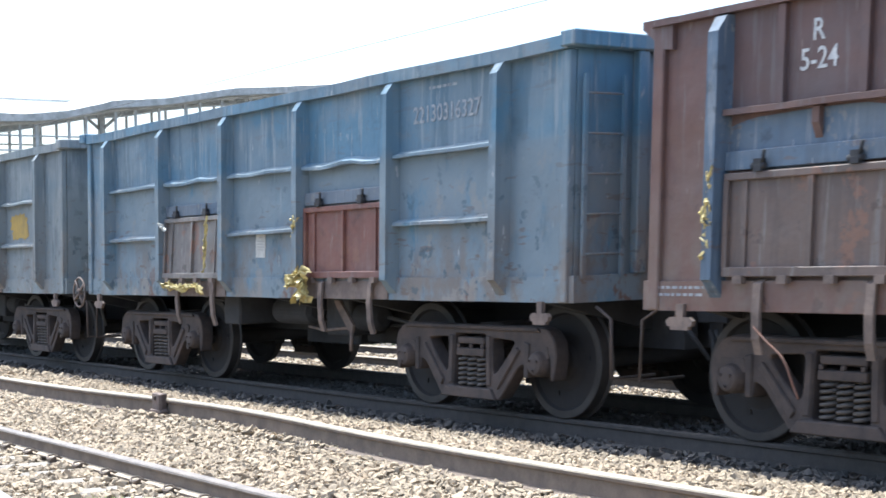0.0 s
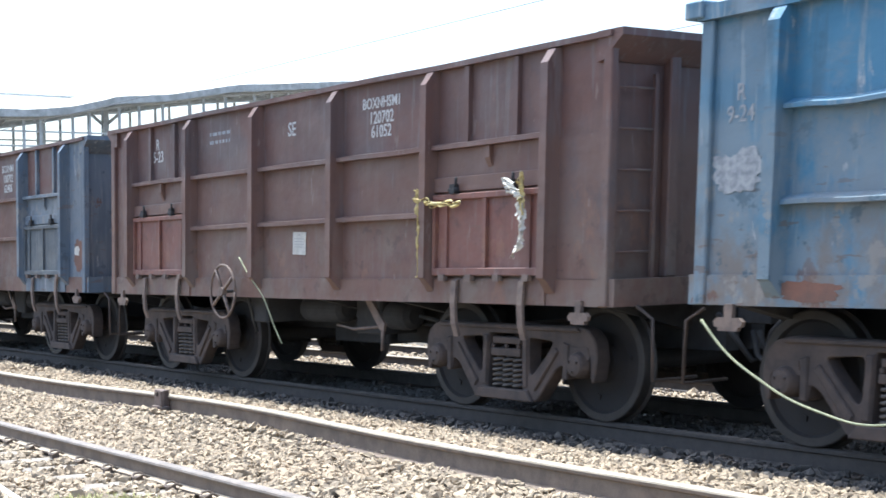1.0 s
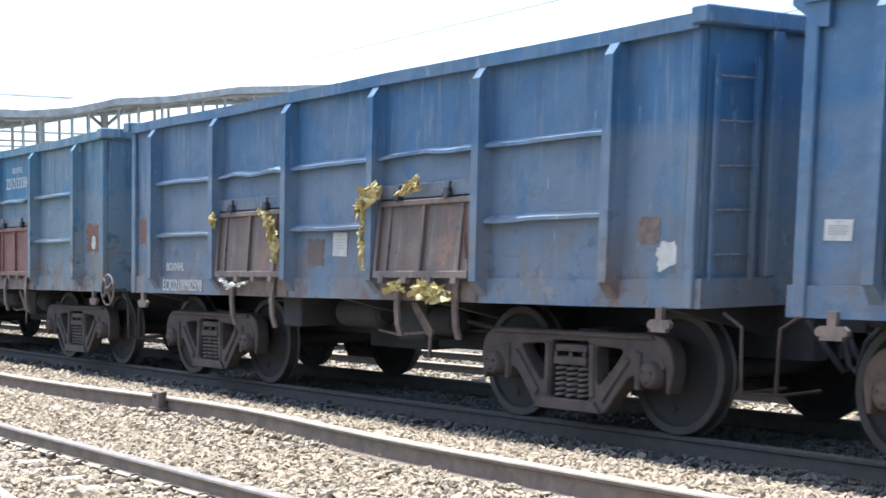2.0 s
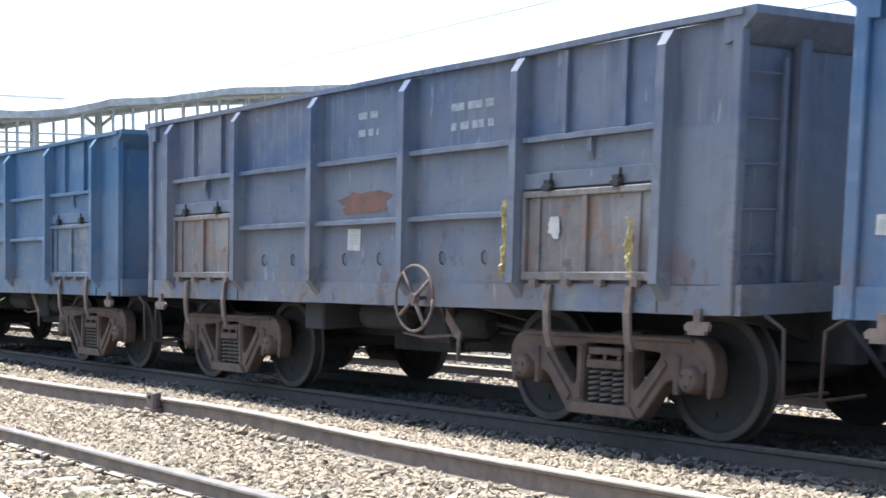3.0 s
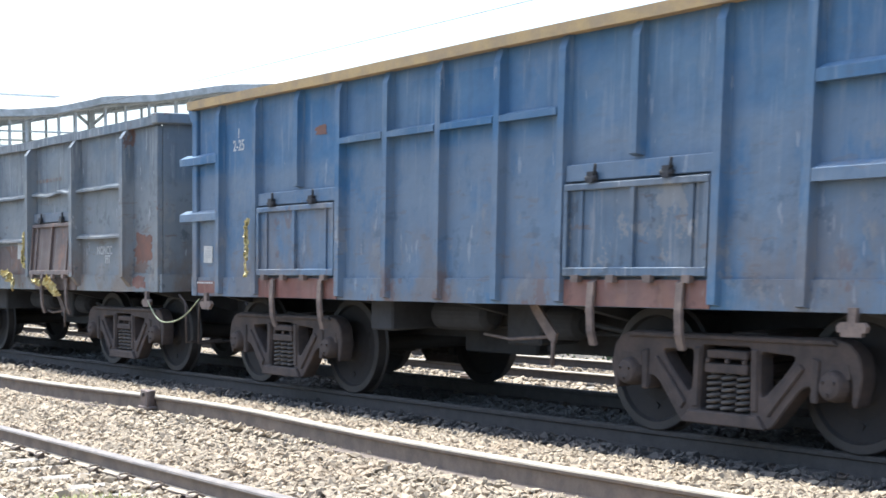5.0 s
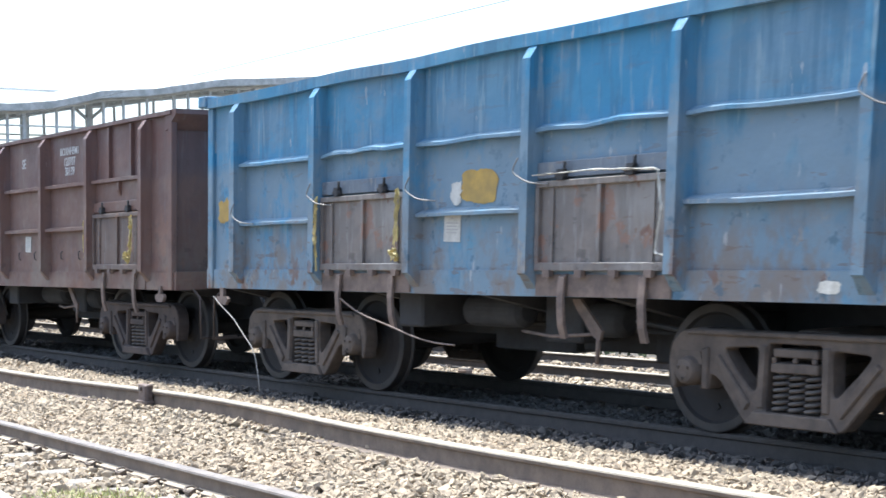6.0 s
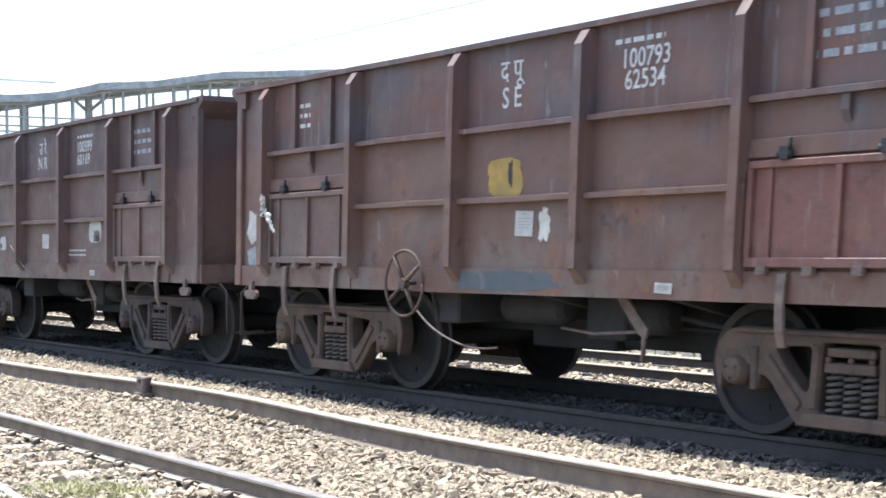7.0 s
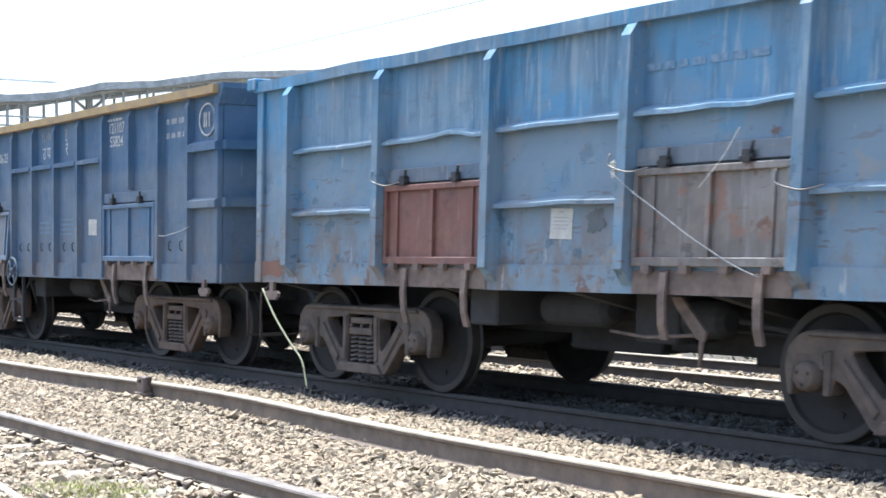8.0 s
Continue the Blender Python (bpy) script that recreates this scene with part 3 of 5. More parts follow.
def wheelset_meshes():
    prof = [(-0.935, 0.10), (-0.93, 0.14), (-0.90, 0.17), (-0.885, 0.26), (-0.895, 0.41), (-0.925, 0.43), (-0.925, 0.488), (-0.92, 0.497), (-0.83, 0.502), (-0.815, 0.527),
            (-0.80, 0.522), (-0.795, 0.43), (-0.845, 0.40), (-0.845, 0.22), (-0.78, 0.15), (-0.78, 0.085)]
    bm = bmesh.new()
    lathe(bm, prof, 48)
    lathe(bm, [(-y, r) for y, r in reversed(prof)], 48)
    lathe(bm, [(-1.1, 0.065), (-0.95, 0.075), (-0.78, 0.085), (0.78, 0.085), (0.95, 0.075), (1.1, 0.065)], 16)
    for k in range(3):
        a = k * 2.094
        box(bm, 0.3 * math.cos(a) - 0.02, 0.3 * math.cos(a) + 0.02, -0.90, -0.885, 0.3 * math.sin(a) - 0.02, 0.3 * math.sin(a) + 0.02)
    for f in bm.faces:
        c = f.calc_center_median()
        f.material_index = 1 if abs(c.y) > 0.8 and 0.43 < math.hypot(c.x, c.z) else 0
    wheels = mesh_of("wheelset", bm)
    wheels.materials.append(WHEEL), wheels.materials.append(TREAD)
    return wheels


def rounded(poly, r):
    """The outline with its corners rounded off by about r."""
    out = []
    for i, p in enumerate(poly):
        p, a, b = Vector(p), Vector(poly[i - 1]), Vector(poly[(i + 1) % len(poly)])
        p0 = p + (a - p).normalized() * min(r, 0.45 * (a - p).length)
        p1 = p + (b - p).normalized() * min(r, 0.45 * (b - p).length)
        out += [(p0 * (1 - f) + p * f) * (1 - f) + (p * (1 - f) + p1 * f) * f for f in (0, 0.33, 0.67, 1)]
    return out


def pierced_plate(bm, outline, holes, y0, y1):
    """A thick plate in the x-z plane with openings through it."""
    rim = []
    for loop in [outline] + holes:
        vs = [bm.verts.new((p[0], y0, p[1])) for p in loop]
        rim += [bm.edges.new((vs[k - 1], vs[k])) for k in range(len(vs))]
    faces = [f for f in bmesh.ops.triangle_fill(bm, use_beauty=True, use_dissolve=False, edges=rim)["geom"] if isinstance(f, bmesh.types.BMFace)]
    grown = bmesh.ops.extrude_face_region(bm, geom=faces)["geom"]
    for v in grown:
        if isinstance(v, bmesh.types.BMVert):
            v.co.y = y1
    return faces


def side_frame_mesh():
    """Three-piece bogie side frame: one casting with two rounded windows, the spring opening and pedestal legs."""
    half = [(0.55, 0.815), (0.95, 0.825), (1.10, 0.795), (1.195, 0.71), (1.225, 0.56), (1.185, 0.36), (1.145, 0.36), (1.135, 0.56), (1.08, 0.635), (0.90, 0.635), (0.865, 0.56), (0.865, 0.37),
            (0.80, 0.37), (0.785, 0.49), (0.70, 0.45), (0.455, 0.165), (0.40, 0.145)]
    outline = rounded(half + [(-x, z) for x, z in reversed(half)], 0.035)
    window = [(0.325, 0.705), (0.665, 0.685), (0.56, 0.555), (0.375, 0.375), (0.34, 0.40)]
    holes = [rounded(window, 0.05), rounded([(-x, z) for x, z in window], 0.05), rounded([(-0.235, 0.735), (0.235, 0.735), (0.255, 0.245), (-0.255, 0.245)], 0.03)]
    bm = bmesh.new()
    pierced_plate(bm, outline, holes, -0.075, 0.075)
    # raised flanges of the casting
    for s in (-1, 1):
        prism(bm, [(0.74 * s, 0.60), (0.70 * s, 0.64), (0.385 * s, 0.30), (0.43 * s, 0.24)], -0.098, -0.07, "y")
        prism(bm, [(0.80 * s, 0.69), (0.875 * s, 0.67), (0.865 * s, 0.37), (0.80 * s, 0.37)], -0.092, -0.07, "y")
        prism(bm, [(0.245 * s, 0.72), (0.315 * s, 0.72), (0.325 * s, 0.27), (0.26 * s, 0.27)], -0.09, -0.07, "y")
    prism(bm, [(-1.02, 0.775), (1.02, 0.775), (0.98, 0.815), (-0.98, 0.815)], -0.102, -0.07, "y")
    prism(bm, [(-0.42, 0.150), (0.42, 0.150), (0.34, 0.245), (-0.34, 0.245)], -0.115, 0.085, "y")
    bmesh.ops.recalc_face_normals(bm, faces=bm.faces)
    sharp = [e for e in bm.edges if len(e.link_faces) == 2 and e.calc_face_angle() > 0.9]
    bmesh.ops.bevel(bm, geom=sharp, offset=0.010, segments=1, affect="EDGES", profile=0.7)
    return mesh_of("side_frame", bm)


def spring_mesh():
    bm = bmesh.new()
    for r, wire, turns in ((0.062, 0.0165, 6.5), (0.033, 0.010, 8)):
        n = int(turns * 11)
        tube(bm, [(r * math.cos(a), r * math.sin(a), 0.24 + 0.29 * a / (2 * math.pi * turns)) for a in (2 * math.pi * turns * k / n for k in range(n + 1))], wire, 5)
    return mesh_of("coil_spring", bm)


def bogie_meshes():
    m = {"frame": side_frame_mesh(), "spring": spring_mesh()}
    m["wheels"] = wheelset_meshes()
    bm = boxes((-0.21, 0.21, -1.20, 1.20, 0.53, 0.60), (-0.20, 0.20, -1.19, 1.19, 0.64, 0.70), (-0.18, 0.18, -0.95, 0.95, 0.50, 0.82))
    for y in (-1.18, 1.18):
        for x in (-0.19, 0.0, 0.17):
            box(bm, x - 0.02, x + 0.02, y - 0.015, y + 0.015, 0.60, 0.64)
    m["bolster"] = mesh_of("bolster", bm, 0.008)
    bm = bmesh.new()
    lathe(bm, [(-1.27, 0.05), (-1.26, 0.085), (-1.24, 0.10), (-1.19, 0.115), (-1.05, 0.12)], 20)
    for k in range(3):
        a = 0.5 + k * 2.094
        lathe(bm, [(-1.285, 0.010), (-1.26, 0.014)], 6, (0.055 * math.cos(a), 0, 0.055 * math.sin(a)))
    prism(bm, [(-0.13, 0.05), (0.13, 0.05), (0.11, 0.15), (-0.11, 0.15)], -1.20, -1.06, "y")
    m["axle_box"] = mesh_of("axle_box", bm)
    bm = bmesh.new()
    for s in (-1, 1):
        tube(bm, [(0.46 * s, -0.85, 0.42), (0.46 * s, 0.85, 0.42)], 0.04, 6)
        for y in (-0.82, 0.82):
            box(bm, 0.46 * s - 0.05, 0.46 * s + 0.05, y - 0.05, y + 0.05, 0.28, 0.58)
    tube(bm, [(-0.46, 0.1, 0.40), (0.46, 0.1, 0.32)], 0.025, 6)
    m["brake"] = mesh_of("brake_beam", bm)
    return m


SPINNING = []


def bogie(w, u, m, steel):
    b = place("bogie", m["bolster"], steel, w, "dusty cast steel freight bogie", at=pose(u, 0, 0))
    for y in (-1.12, 1.12):
        place("side_frame", m["frame"], steel, b, at=pose(0, y, 0))
        for x in (-0.145, 0.0, 0.145):
            for row in (-0.005, 0.125):
                place("coil_spring", m["spring"], SPRING, b, at=pose(x, y - row if y > 0 else y + row, 0))
    place("brake_beam", m["brake"], UNDER, b)
    for x in (-1.0, 1.0):
        ws = place("wheelset", m["wheels"], WHEEL, b, "dark steel wheelset", at=pose(x, 0, 0.5))
        SPINNING.append((ws, x))
        for y in (0, 180):
            place("axle_box", m["axle_box"], steel, b, at=pose(x, 0, 0.5, 0, 0, y))
    return b


def underframe(w, length, kind):
    part("floor_plate", boxes((0.02, length - 0.02, -1.47, 1.47, 1.24, 1.28)), INSIDE, w)
    part("centre_sill", boxes((-0.1, length + 0.1, -0.24, -0.08, 0.62, 1.235), (-0.1, length + 0.1, 0.08, 0.24, 0.62, 1.235)), UNDER, w)
    for x in (0.35, length * 0.33, length * 0.5, length * 0.66, length - 0.35):
        bm = bmesh.new()
        prism(bm, [(-1.45, 1.22), (-1.45, 1.08), (-0.3, 0.80), (0.3, 0.80), (1.45, 1.08), (1.45, 1.22)], x - 0.06, x + 0.06)
        part("cross_bearer", bm, UNDER, w)
    for x, s in ((-0.1, -1), (length + 0.1, 1)):
        reach = 0.53 if s < 0 else PITCH[kind] - refit_x(kind, length) - 0.63
        bm = boxes((x, x + s * reach, -0.11, 0.11, 0.90, 1.13), (x + s * (reach - 0.22), x + s * reach, -0.17, 0.17, 0.86, 1.17))
        part("coupler", bm, UNDER, w, bevel=0.01)
        bm = bmesh.new()
        y = -0.35
        tube(bm, [(x, y, 0.95), (x + s * 0.15, y, 0.80), (x + s * 0.3, y + 0.1, 0.55), (x + s * 0.42, y + 0.15, 0.60), (x + s * (reach - 0.02), y + 0.2, 0.80)], 0.025, 6)
        part("brake_hose", bm, UNDER, w)
        bm = bmesh.new()
        yy = -1.3
        tube(bm, [(x, yy, 1.05), (x + 0.18 * s, yy, 0.95), (x + 0.20 * s, yy, 0.45), (x + 0.20 * s, yy + 0.5, 0.45)], 0.016, 5)
        part("uncoupling_lever", bm, BOGIE, w)
    part("air_reservoir", lathe_along_x(length * 0.40, length * 0.40 + 0.85, -0.80, 0.90, 0.16), UNDER, w, "dark air brake reservoir")
    part("brake_cylinder", lathe_along_x(length * 0.56, length * 0.56 + 0.5, -0.72, 0.85, 0.16), UNDER, w)
    bm = bmesh.new()
    tube(bm, [(1.9, -0.5, 0.70), (length * 0.5, -0.55, 0.78), (length - 2.0, -0.5, 0.70)], 0.022, 6)
    tube(bm, [(length * 0.62, -0.72, 0.85), (length * 0.72, -0.8, 0.74), (length * 0.80, -0.6, 0.66)], 0.025, 6)
    part("brake_rod", bm, UNDER, w)
    x = length * 0.60
    bm = bmesh.new()
    prism(bm, [(x, 1.06), (x + 0.10, 1.06), (x + 0.36, 0.80), (x + 0.34, 0.72), (x + 0.27, 0.74), (x + 0.05, 0.98)], -1.30, -1.27, "y")
    tube(bm, [(x + 0.30, -1.28, 0.77), (x - 0.35, -1.20, 0.72), (x - 0.9, -1.05, 0.74)], 0.016, 6)
    tube(bm, [(x + 0.31, -1.28, 0.78), (x + 0.30, -1.28, 0.52)], 0.02, 6)
    part("brake_lever", bm, STRAP, w, "rusty brake lever and pull rod")
    # plain boxes for brake gear, hung low to fit the camera's view underneath
    for a, b, y0, y1, z0, z1 in ((0.52, 0.57, -0.9, -0.4, 0.64, 1.10), (0.34, 0.38, -1.25, -0.5, 0.74, 1.2), (0.60, 0.67, -0.3, 0.8, 0.45, 1.1), (0.37, 0.49, -0.25, 0.6, 0.47, 1.1), (0.66, 0.74, -0.5, 0.3, 0.47, 0.95), (0.49, 0.60, -0.15, 0.3, 0.50, 1.1)):
        part("brake_gear_box", boxes((length * a, length * b, y0, y1, z0, z1)), UNDER, w, bevel=0.02)
    for x in (0.32, length - 0.32):
        bm = bmesh.new()
        prism(bm, [(x - 0.035, 1.1), (x + 0.035, 1.1), (x + 0.03, 0.98), (x + 0.11, 0.93), (x + 0.12, 0.97), (x + 0.09, 1.0), (x + 0.08, 0.90), (x - 0.08, 0.90), (x - 0.09, 1.0), (x - 0.12, 0.97), (x - 0.11, 0.93), (x - 0.03, 0.98)], -1.56, -1.52, "y")
        part("roping_hook", bm, STRAP, w)


def lathe_along_x(x0, x1, y, z, r):
    bm = bmesh.new()
    lathe(bm, [(x0, r * 0.6), (x0 + 0.05, r * 0.93), (x0 + 0.12, r), (x1 - 0.12, r), (x1 - 0.05, r * 0.93), (x1, r * 0.6)], 24)
    for v in bm.verts:
        v.co = Vector((v.co.y, v.co.x + y, v.co.z + z))
    return bm


# stations along a wagon: as first fitted to the camera's view, and as refitted, in metres
STATIONS = {"A": ((-1, 0, 0.66, 8.90, 9.763, 11.5), (-1, 0, 0.767, 9.157, 10.034, 11.77)), "B": ((-1, 0, 0.62, 8.87, 9.565, 11.5), (-1, 0, 0.705, 9.079, 9.784, 11.72))}
REFIT_SCALE = 0.957


def refit_x(kind, x):
    return np.interp(x, *STATIONS["A" if kind == "A" else "B"])


def refit_body(w, kind):
    """Bring a wagon's body from its first fit to the camera's view to its refitted length, width and height; its bogies
    are real-sized already.
    """
    def settle(ob):
        at = ob.matrix_basis.copy()
        x, y, z = at.translation
        at.translation = (float(refit_x(kind, x)), REFIT_SCALE * y, REFIT_SCALE * z)
        return at

    done = set()

    def reshape(ob):
        if ob.data.name not in done:
            done.add(ob.data.name)
            n = len(ob.data.vertices)
            co = np.empty(3 * n)
            ob.data.vertices.foreach_get("co", co)
            co = co.reshape(n, 3)
            co = np.stack([refit_x(kind, co[:, 0]), REFIT_SCALE * co[:, 1], REFIT_SCALE * co[:, 2]], 1)
            ob.data.vertices.foreach_set("co", co.ravel())
            ob.data.update()

    for ob in w.children:
        kind_of = ob.name.split(".")[0]
        if kind_of in ("door", "paper_label", "lettering"):
            stretch = (1.018, REFIT_SCALE, 1, 1) if kind_of == "lettering" else (1.018, 1, REFIT_SCALE, 1)
            ob.matrix_basis = settle(ob) @ Matrix.Diagonal(stretch)
        elif kind_of == "hand_wheel":
            ob.matrix_basis = settle(ob)
        elif kind_of != "bogie":
            reshape(ob)
            for rung in ob.children:
                reshape(rung)
                rung.location.z *= REFIT_SCALE


PITCH = {"A": 10.963, "B": 10.713, "C": 10.713}
LENGTH = {"A": 9.763, "B": 9.565, "C": 9.60}
TOP = {"A": 3.34, "B": 3.30, "C": 3.41}
LOW = {"A": 1.09, "B": 1.05, "C": 1.06}
POSTS = {"A": tuple(0.66 + 1.648 * i for i in range(6)), "B": (0.62, 2.303, 3.931, 5.56, 7.188, 8.87), "C": (0.61, 1.45, 2.32, 3.12, 3.94, 4.77, 5.60, 6.42, 7.24, 8.08, 8.87)}


def wagon(kind, body, seed, doors, label, bay=None, coping=None, sole=None, tilt=(0, 0), wheel=None, steel=None, hooks=False):
    """An open high-sided goods wagon. x runs from its leading end, z from the rail."""
    w = tagged(new("goods_wagon"), label, "railway wagon", "wagons of the goods train")
    n, top, low, posts = LENGTH[kind], TOP[kind], LOW[kind], POSTS[kind]
    coping, bay, sole = coping or body, bay or body, sole or body
    ribs = {"A": (2.51, 1.84), "B": (2.52, 1.89), "C": (2.70, 2.02)}[kind]
    skin = SKIN[w.name] = (seed, posts, ribs, 0.011 if kind == "A" else 0.003)
    part("side_sheet", sheet(0.02, n - 0.02, low + 0.2, top - 0.05, -1.50, *skin), body, w)
    part("far_side_sheet", boxes((0.02, n - 0.02, 1.49, 1.51, low, top - 0.03)), body, w)
    bm = long_bar(0.0, n, -1.53, -1.49, low, low + 0.225)
    wavy(bm, seed + 2, 0.006, "z")
    part("sole_bar", bm, body, w)
    y0, y1, h = {"A": (-1.59, -1.47, 0.115), "B": (-1.575, -1.48, 0.05), "C": (-1.62, -1.47, 0.10)}[kind]
    bm = long_bar(0.0, n, y0, y1, top - h, top)
    wavy(bm, seed, 0.022 if kind == "A" else 0.010, "z", 0.8)
    part("coping", bm, coping, w)
    bm = long_bar(0.0, n, 1.47, 1.61, top - h, top)
    part("far_coping", bm, coping, w)
    width = {"A": 0.125, "B": 0.115, "C": 0.10}[kind]
    for i, x in enumerate(posts):
        mat = bay if bay is not body and kind == "B" and i in (0, 4, 5) else body
        if kind == "C":
            bm = post_bm(x, width, 2.26 if i in (2, 8) else low + 0.02, top - 0.09, -1.585, -1.5, False)
        else:
            bm = post_bm(x, width, 1.27, top - (0.10 if kind == "A" else 0.06), -1.655, -1.5)
        part("side_post", bm, mat, w)
    for x in (0.055, n - 0.055):
        part("corner_post", boxes((x - 0.05, x + 0.05, -1.55, -1.47, low, top - h)), bay if x > 1 else body, w, bevel=0.01)
    if kind == "A":
        part("corner_plate", boxes((n - 0.20, n - 0.12, -1.525, -1.49, low, top - h)), body, w, bevel=0.006)

    def rib(x0, x1, z, mat, amp=0.0, i=0, t=0.026, out=0.092):
        slope = {"A": 0.8, "B": 0.3, "C": 0.4}[kind]
        bm = long_bar(x0, x1, -1.50 - out, -1.495, z - t, z + t, 0.18, ((-1.50 - out, z - t), (-1.495, z - t), (-1.495, z + t * (1 + slope)), (-1.50 - out, z + t * (1 - slope))))
        if amp:
            wavy(bm, seed * 3 + i, amp, "zy", 2.0)
        part("side_rib", bm, mat, w)

    half = width / 2
    for i, (a, b) in enumerate(zip(posts, posts[1:])):
        if kind == "A":
            rib(a + half, b - half, 2.51, body, 0.055 if i in (1, 3) else 0.02, i)
            if i not in (1, 3):
                rib(a + half, b - half, 1.84, body, 0.014, i + 5)
        elif kind == "B":
            mat = bay if i == 4 else body
            rib(a + half, b - half, 2.52, mat, 0.006, i)
            if i in (1, 2, 3):
                rib(a + half, b - half, 1.89, mat, 0.006, i + 5)
            else:
                for x in (a + 0.52, a + 1.20):
                    part("upright", boxes((x - 0.03, x + 0.03, -1.55, -1.495, 2.55, top - 0.06)), mat, w)
                x = (a + b) / 2
                bm = bmesh.new()
                prism(bm, [(-1.495, 2.49), (-1.56, 2.49), (-1.56, 2.38), (-1.495, 2.25)], x - 0.03, x + 0.03)
                part("bracket", bm, mat, w)
        elif 3.0 < a < 6.4:
            rib(a + half, b - half, 2.70, body, 0.0, i, 0.035)
    if kind == "C":
        for z in (2.70, 2.02):
            rib(-0.24, posts[0], z, body, 0.0, 0, 0.055, 0.09)
            rib(posts[-1] + half, n, z, body, 0.0, 0, 0.055, 0.09)
            part("end_girth", boxes((n - 0.02, n + 0.10, -1.5, 1.5, z - 0.055, z + 0.055)), body, w)
    if kind == "B":
        part("bay_plate", boxes((posts[4] + half, n - 0.11, -1.5165, -1.513, 1.28, 2.49)), bay, w)
    if hooks:
        spans = list(zip(posts, posts[1:]))[1:4] if kind == "B" else [(3.12, 3.94), (3.94, 4.77), (4.77, 5.60), (0.61, 1.45), (8.08, 8.87)]
        for a, b in spans:
            for f in (0.30, 0.68):
                x = a + (b - a) * f
                bm = bmesh.new()
                tube(bm, [(x, -1.503, 1.57), (x, -1.53, 1.55), (x + 0.01, -1.53, 1.47), (x + 0.015, -1.503, 1.45)], 0.008, 5)
                part("lashing_hook", bm, UNDER, w)
    if bay is not body:
        part("end_bay_plate", boxes((posts[5] + half, n - 0.11, -1.5165, -1.513, 2.49, top - 0.05)), bay, w)
    slots = {"A": ((posts[1], posts[2]), (posts[3], posts[4])), "B": ((posts[0], posts[1]), (posts[4], posts[5])), "C": ((1.45, 3.12), (6.42, 8.08))}[kind]
    for (a, b), mat, tl in zip(slots, doors, tilt):
        e = 0.10 if kind != "C" else 0.085
        z1 = 2.06
        part("hinge_bar", boxes((a + half, b - half, -1.555, -1.515, z1 + 0.03, z1 + 0.17)), BLUEGREY if kind == "A" else bay, w, bevel=0.006)
        part("under_door_plate", boxes((a + half, b - half, -1.545, -1.531, low + 0.005, 1.28)), {"A": STRAP, "B": bay if a > 3 else body, "C": sole}[kind], w)
        door(w, a + e, b - e, 1.33, z1, mat, mat, tl)
    ladder = (-1.42, -0.98) if seed % 2 == 0 else (-0.66, -0.22)
    end_wall(w, n, 1, kind, bay, ladder, top, low)
    end_wall(w, 0.0, -1, kind, body, ladder, top, low)
    for x in posts[::2]:
        part("far_side_post", boxes((x - 0.05, x + 0.05, 1.51, 1.60, low + 0.1, top - 0.1)), body, w)
    underframe(w, n, kind)
    for u in {"A": (1.672, 8.362), "B": (1.63, 8.154), "C": (1.63, 8.15)}[kind]:
        bogie(w, u, BOGIES, steel or BOGIE)
    if wheel:
        hand_wheel(w, wheel[0], wheel[1], STRAP if kind == "A" else wheel[2], 0.30 if kind == "B" else 0.20)
    return w


# ---- markings, labels and rags on the wagons ----
def words(w, text, x, z, size, mat=WHITE, squeeze=0.8, y=None):
    y = skin_y(w, x, z) - 0.004 if y is None else y
    cu = bpy.data.curves.new("lettering", "FONT")
    cu.body, cu.size, cu.align_x, cu.align_y, cu.extrude, cu.resolution_u, cu.offset = text, size * 1.35, "CENTER", "CENTER", 0.0015, 3, 0.002
    cu.materials.append(mat)
    ob = new("lettering", cu)
    ob.parent = w
    ob.matrix_basis = pose(x, y, z, 90, 0, 0) @ Matrix.Diagonal((squeeze, 1, 1, 1))
    return ob


def bars(w, x, z, width, height, rows, mat=FADED, y=None, seed=1):
    """Writing too worn to read."""
    y = skin_y(w, x, z) - 0.0025 if y is None else y
    rng = random.Random(seed + int(x * 100))
    bm = bmesh.new()
    step = height / rows
    for r in range(rows):
        a = x - width / 2
        while a < x + width / 2:
            b = min(a + rng.uniform(0.4, 1.1) * step, x + width / 2)
            zc = z + height / 2 - (r + 0.5) * step
            box(bm, a, b, y - 0.0008, y + 0.0008, zc - 0.2 * step, zc + 0.2 * step)
            a = b + 0.3 * step
    tagged(part("worn_lettering", bm, mat, w), kind="stuff")


def card(w, x, z, width=0.30, height=0.27, y=None, tilt=2):
    width, height = 0.88 * width, 0.92 * height
    y = skin_y(w, x, z) - 0.006 if y is None else y
    c = part("paper_label", boxes((-width / 2, width / 2, -0.002, 0.002, -height / 2, height / 2)), PAPER, w, "white printed paper label", at=pose(x, y, z, 0, tilt, 0))
    bm = boxes((-0.02, 0.02, -0.004, -0.0025, height * 0.34, height * 0.42))
    for i in range(4):
        box(bm, -width * 0.36, width * (0.36 - 0.08 * (i % 2)), -0.004, -0.0025, height * (0.2 - 0.12 * i) - 0.006, height * (0.2 - 0.12 * i) + 0.006)
    part("print", bm, INK, c)


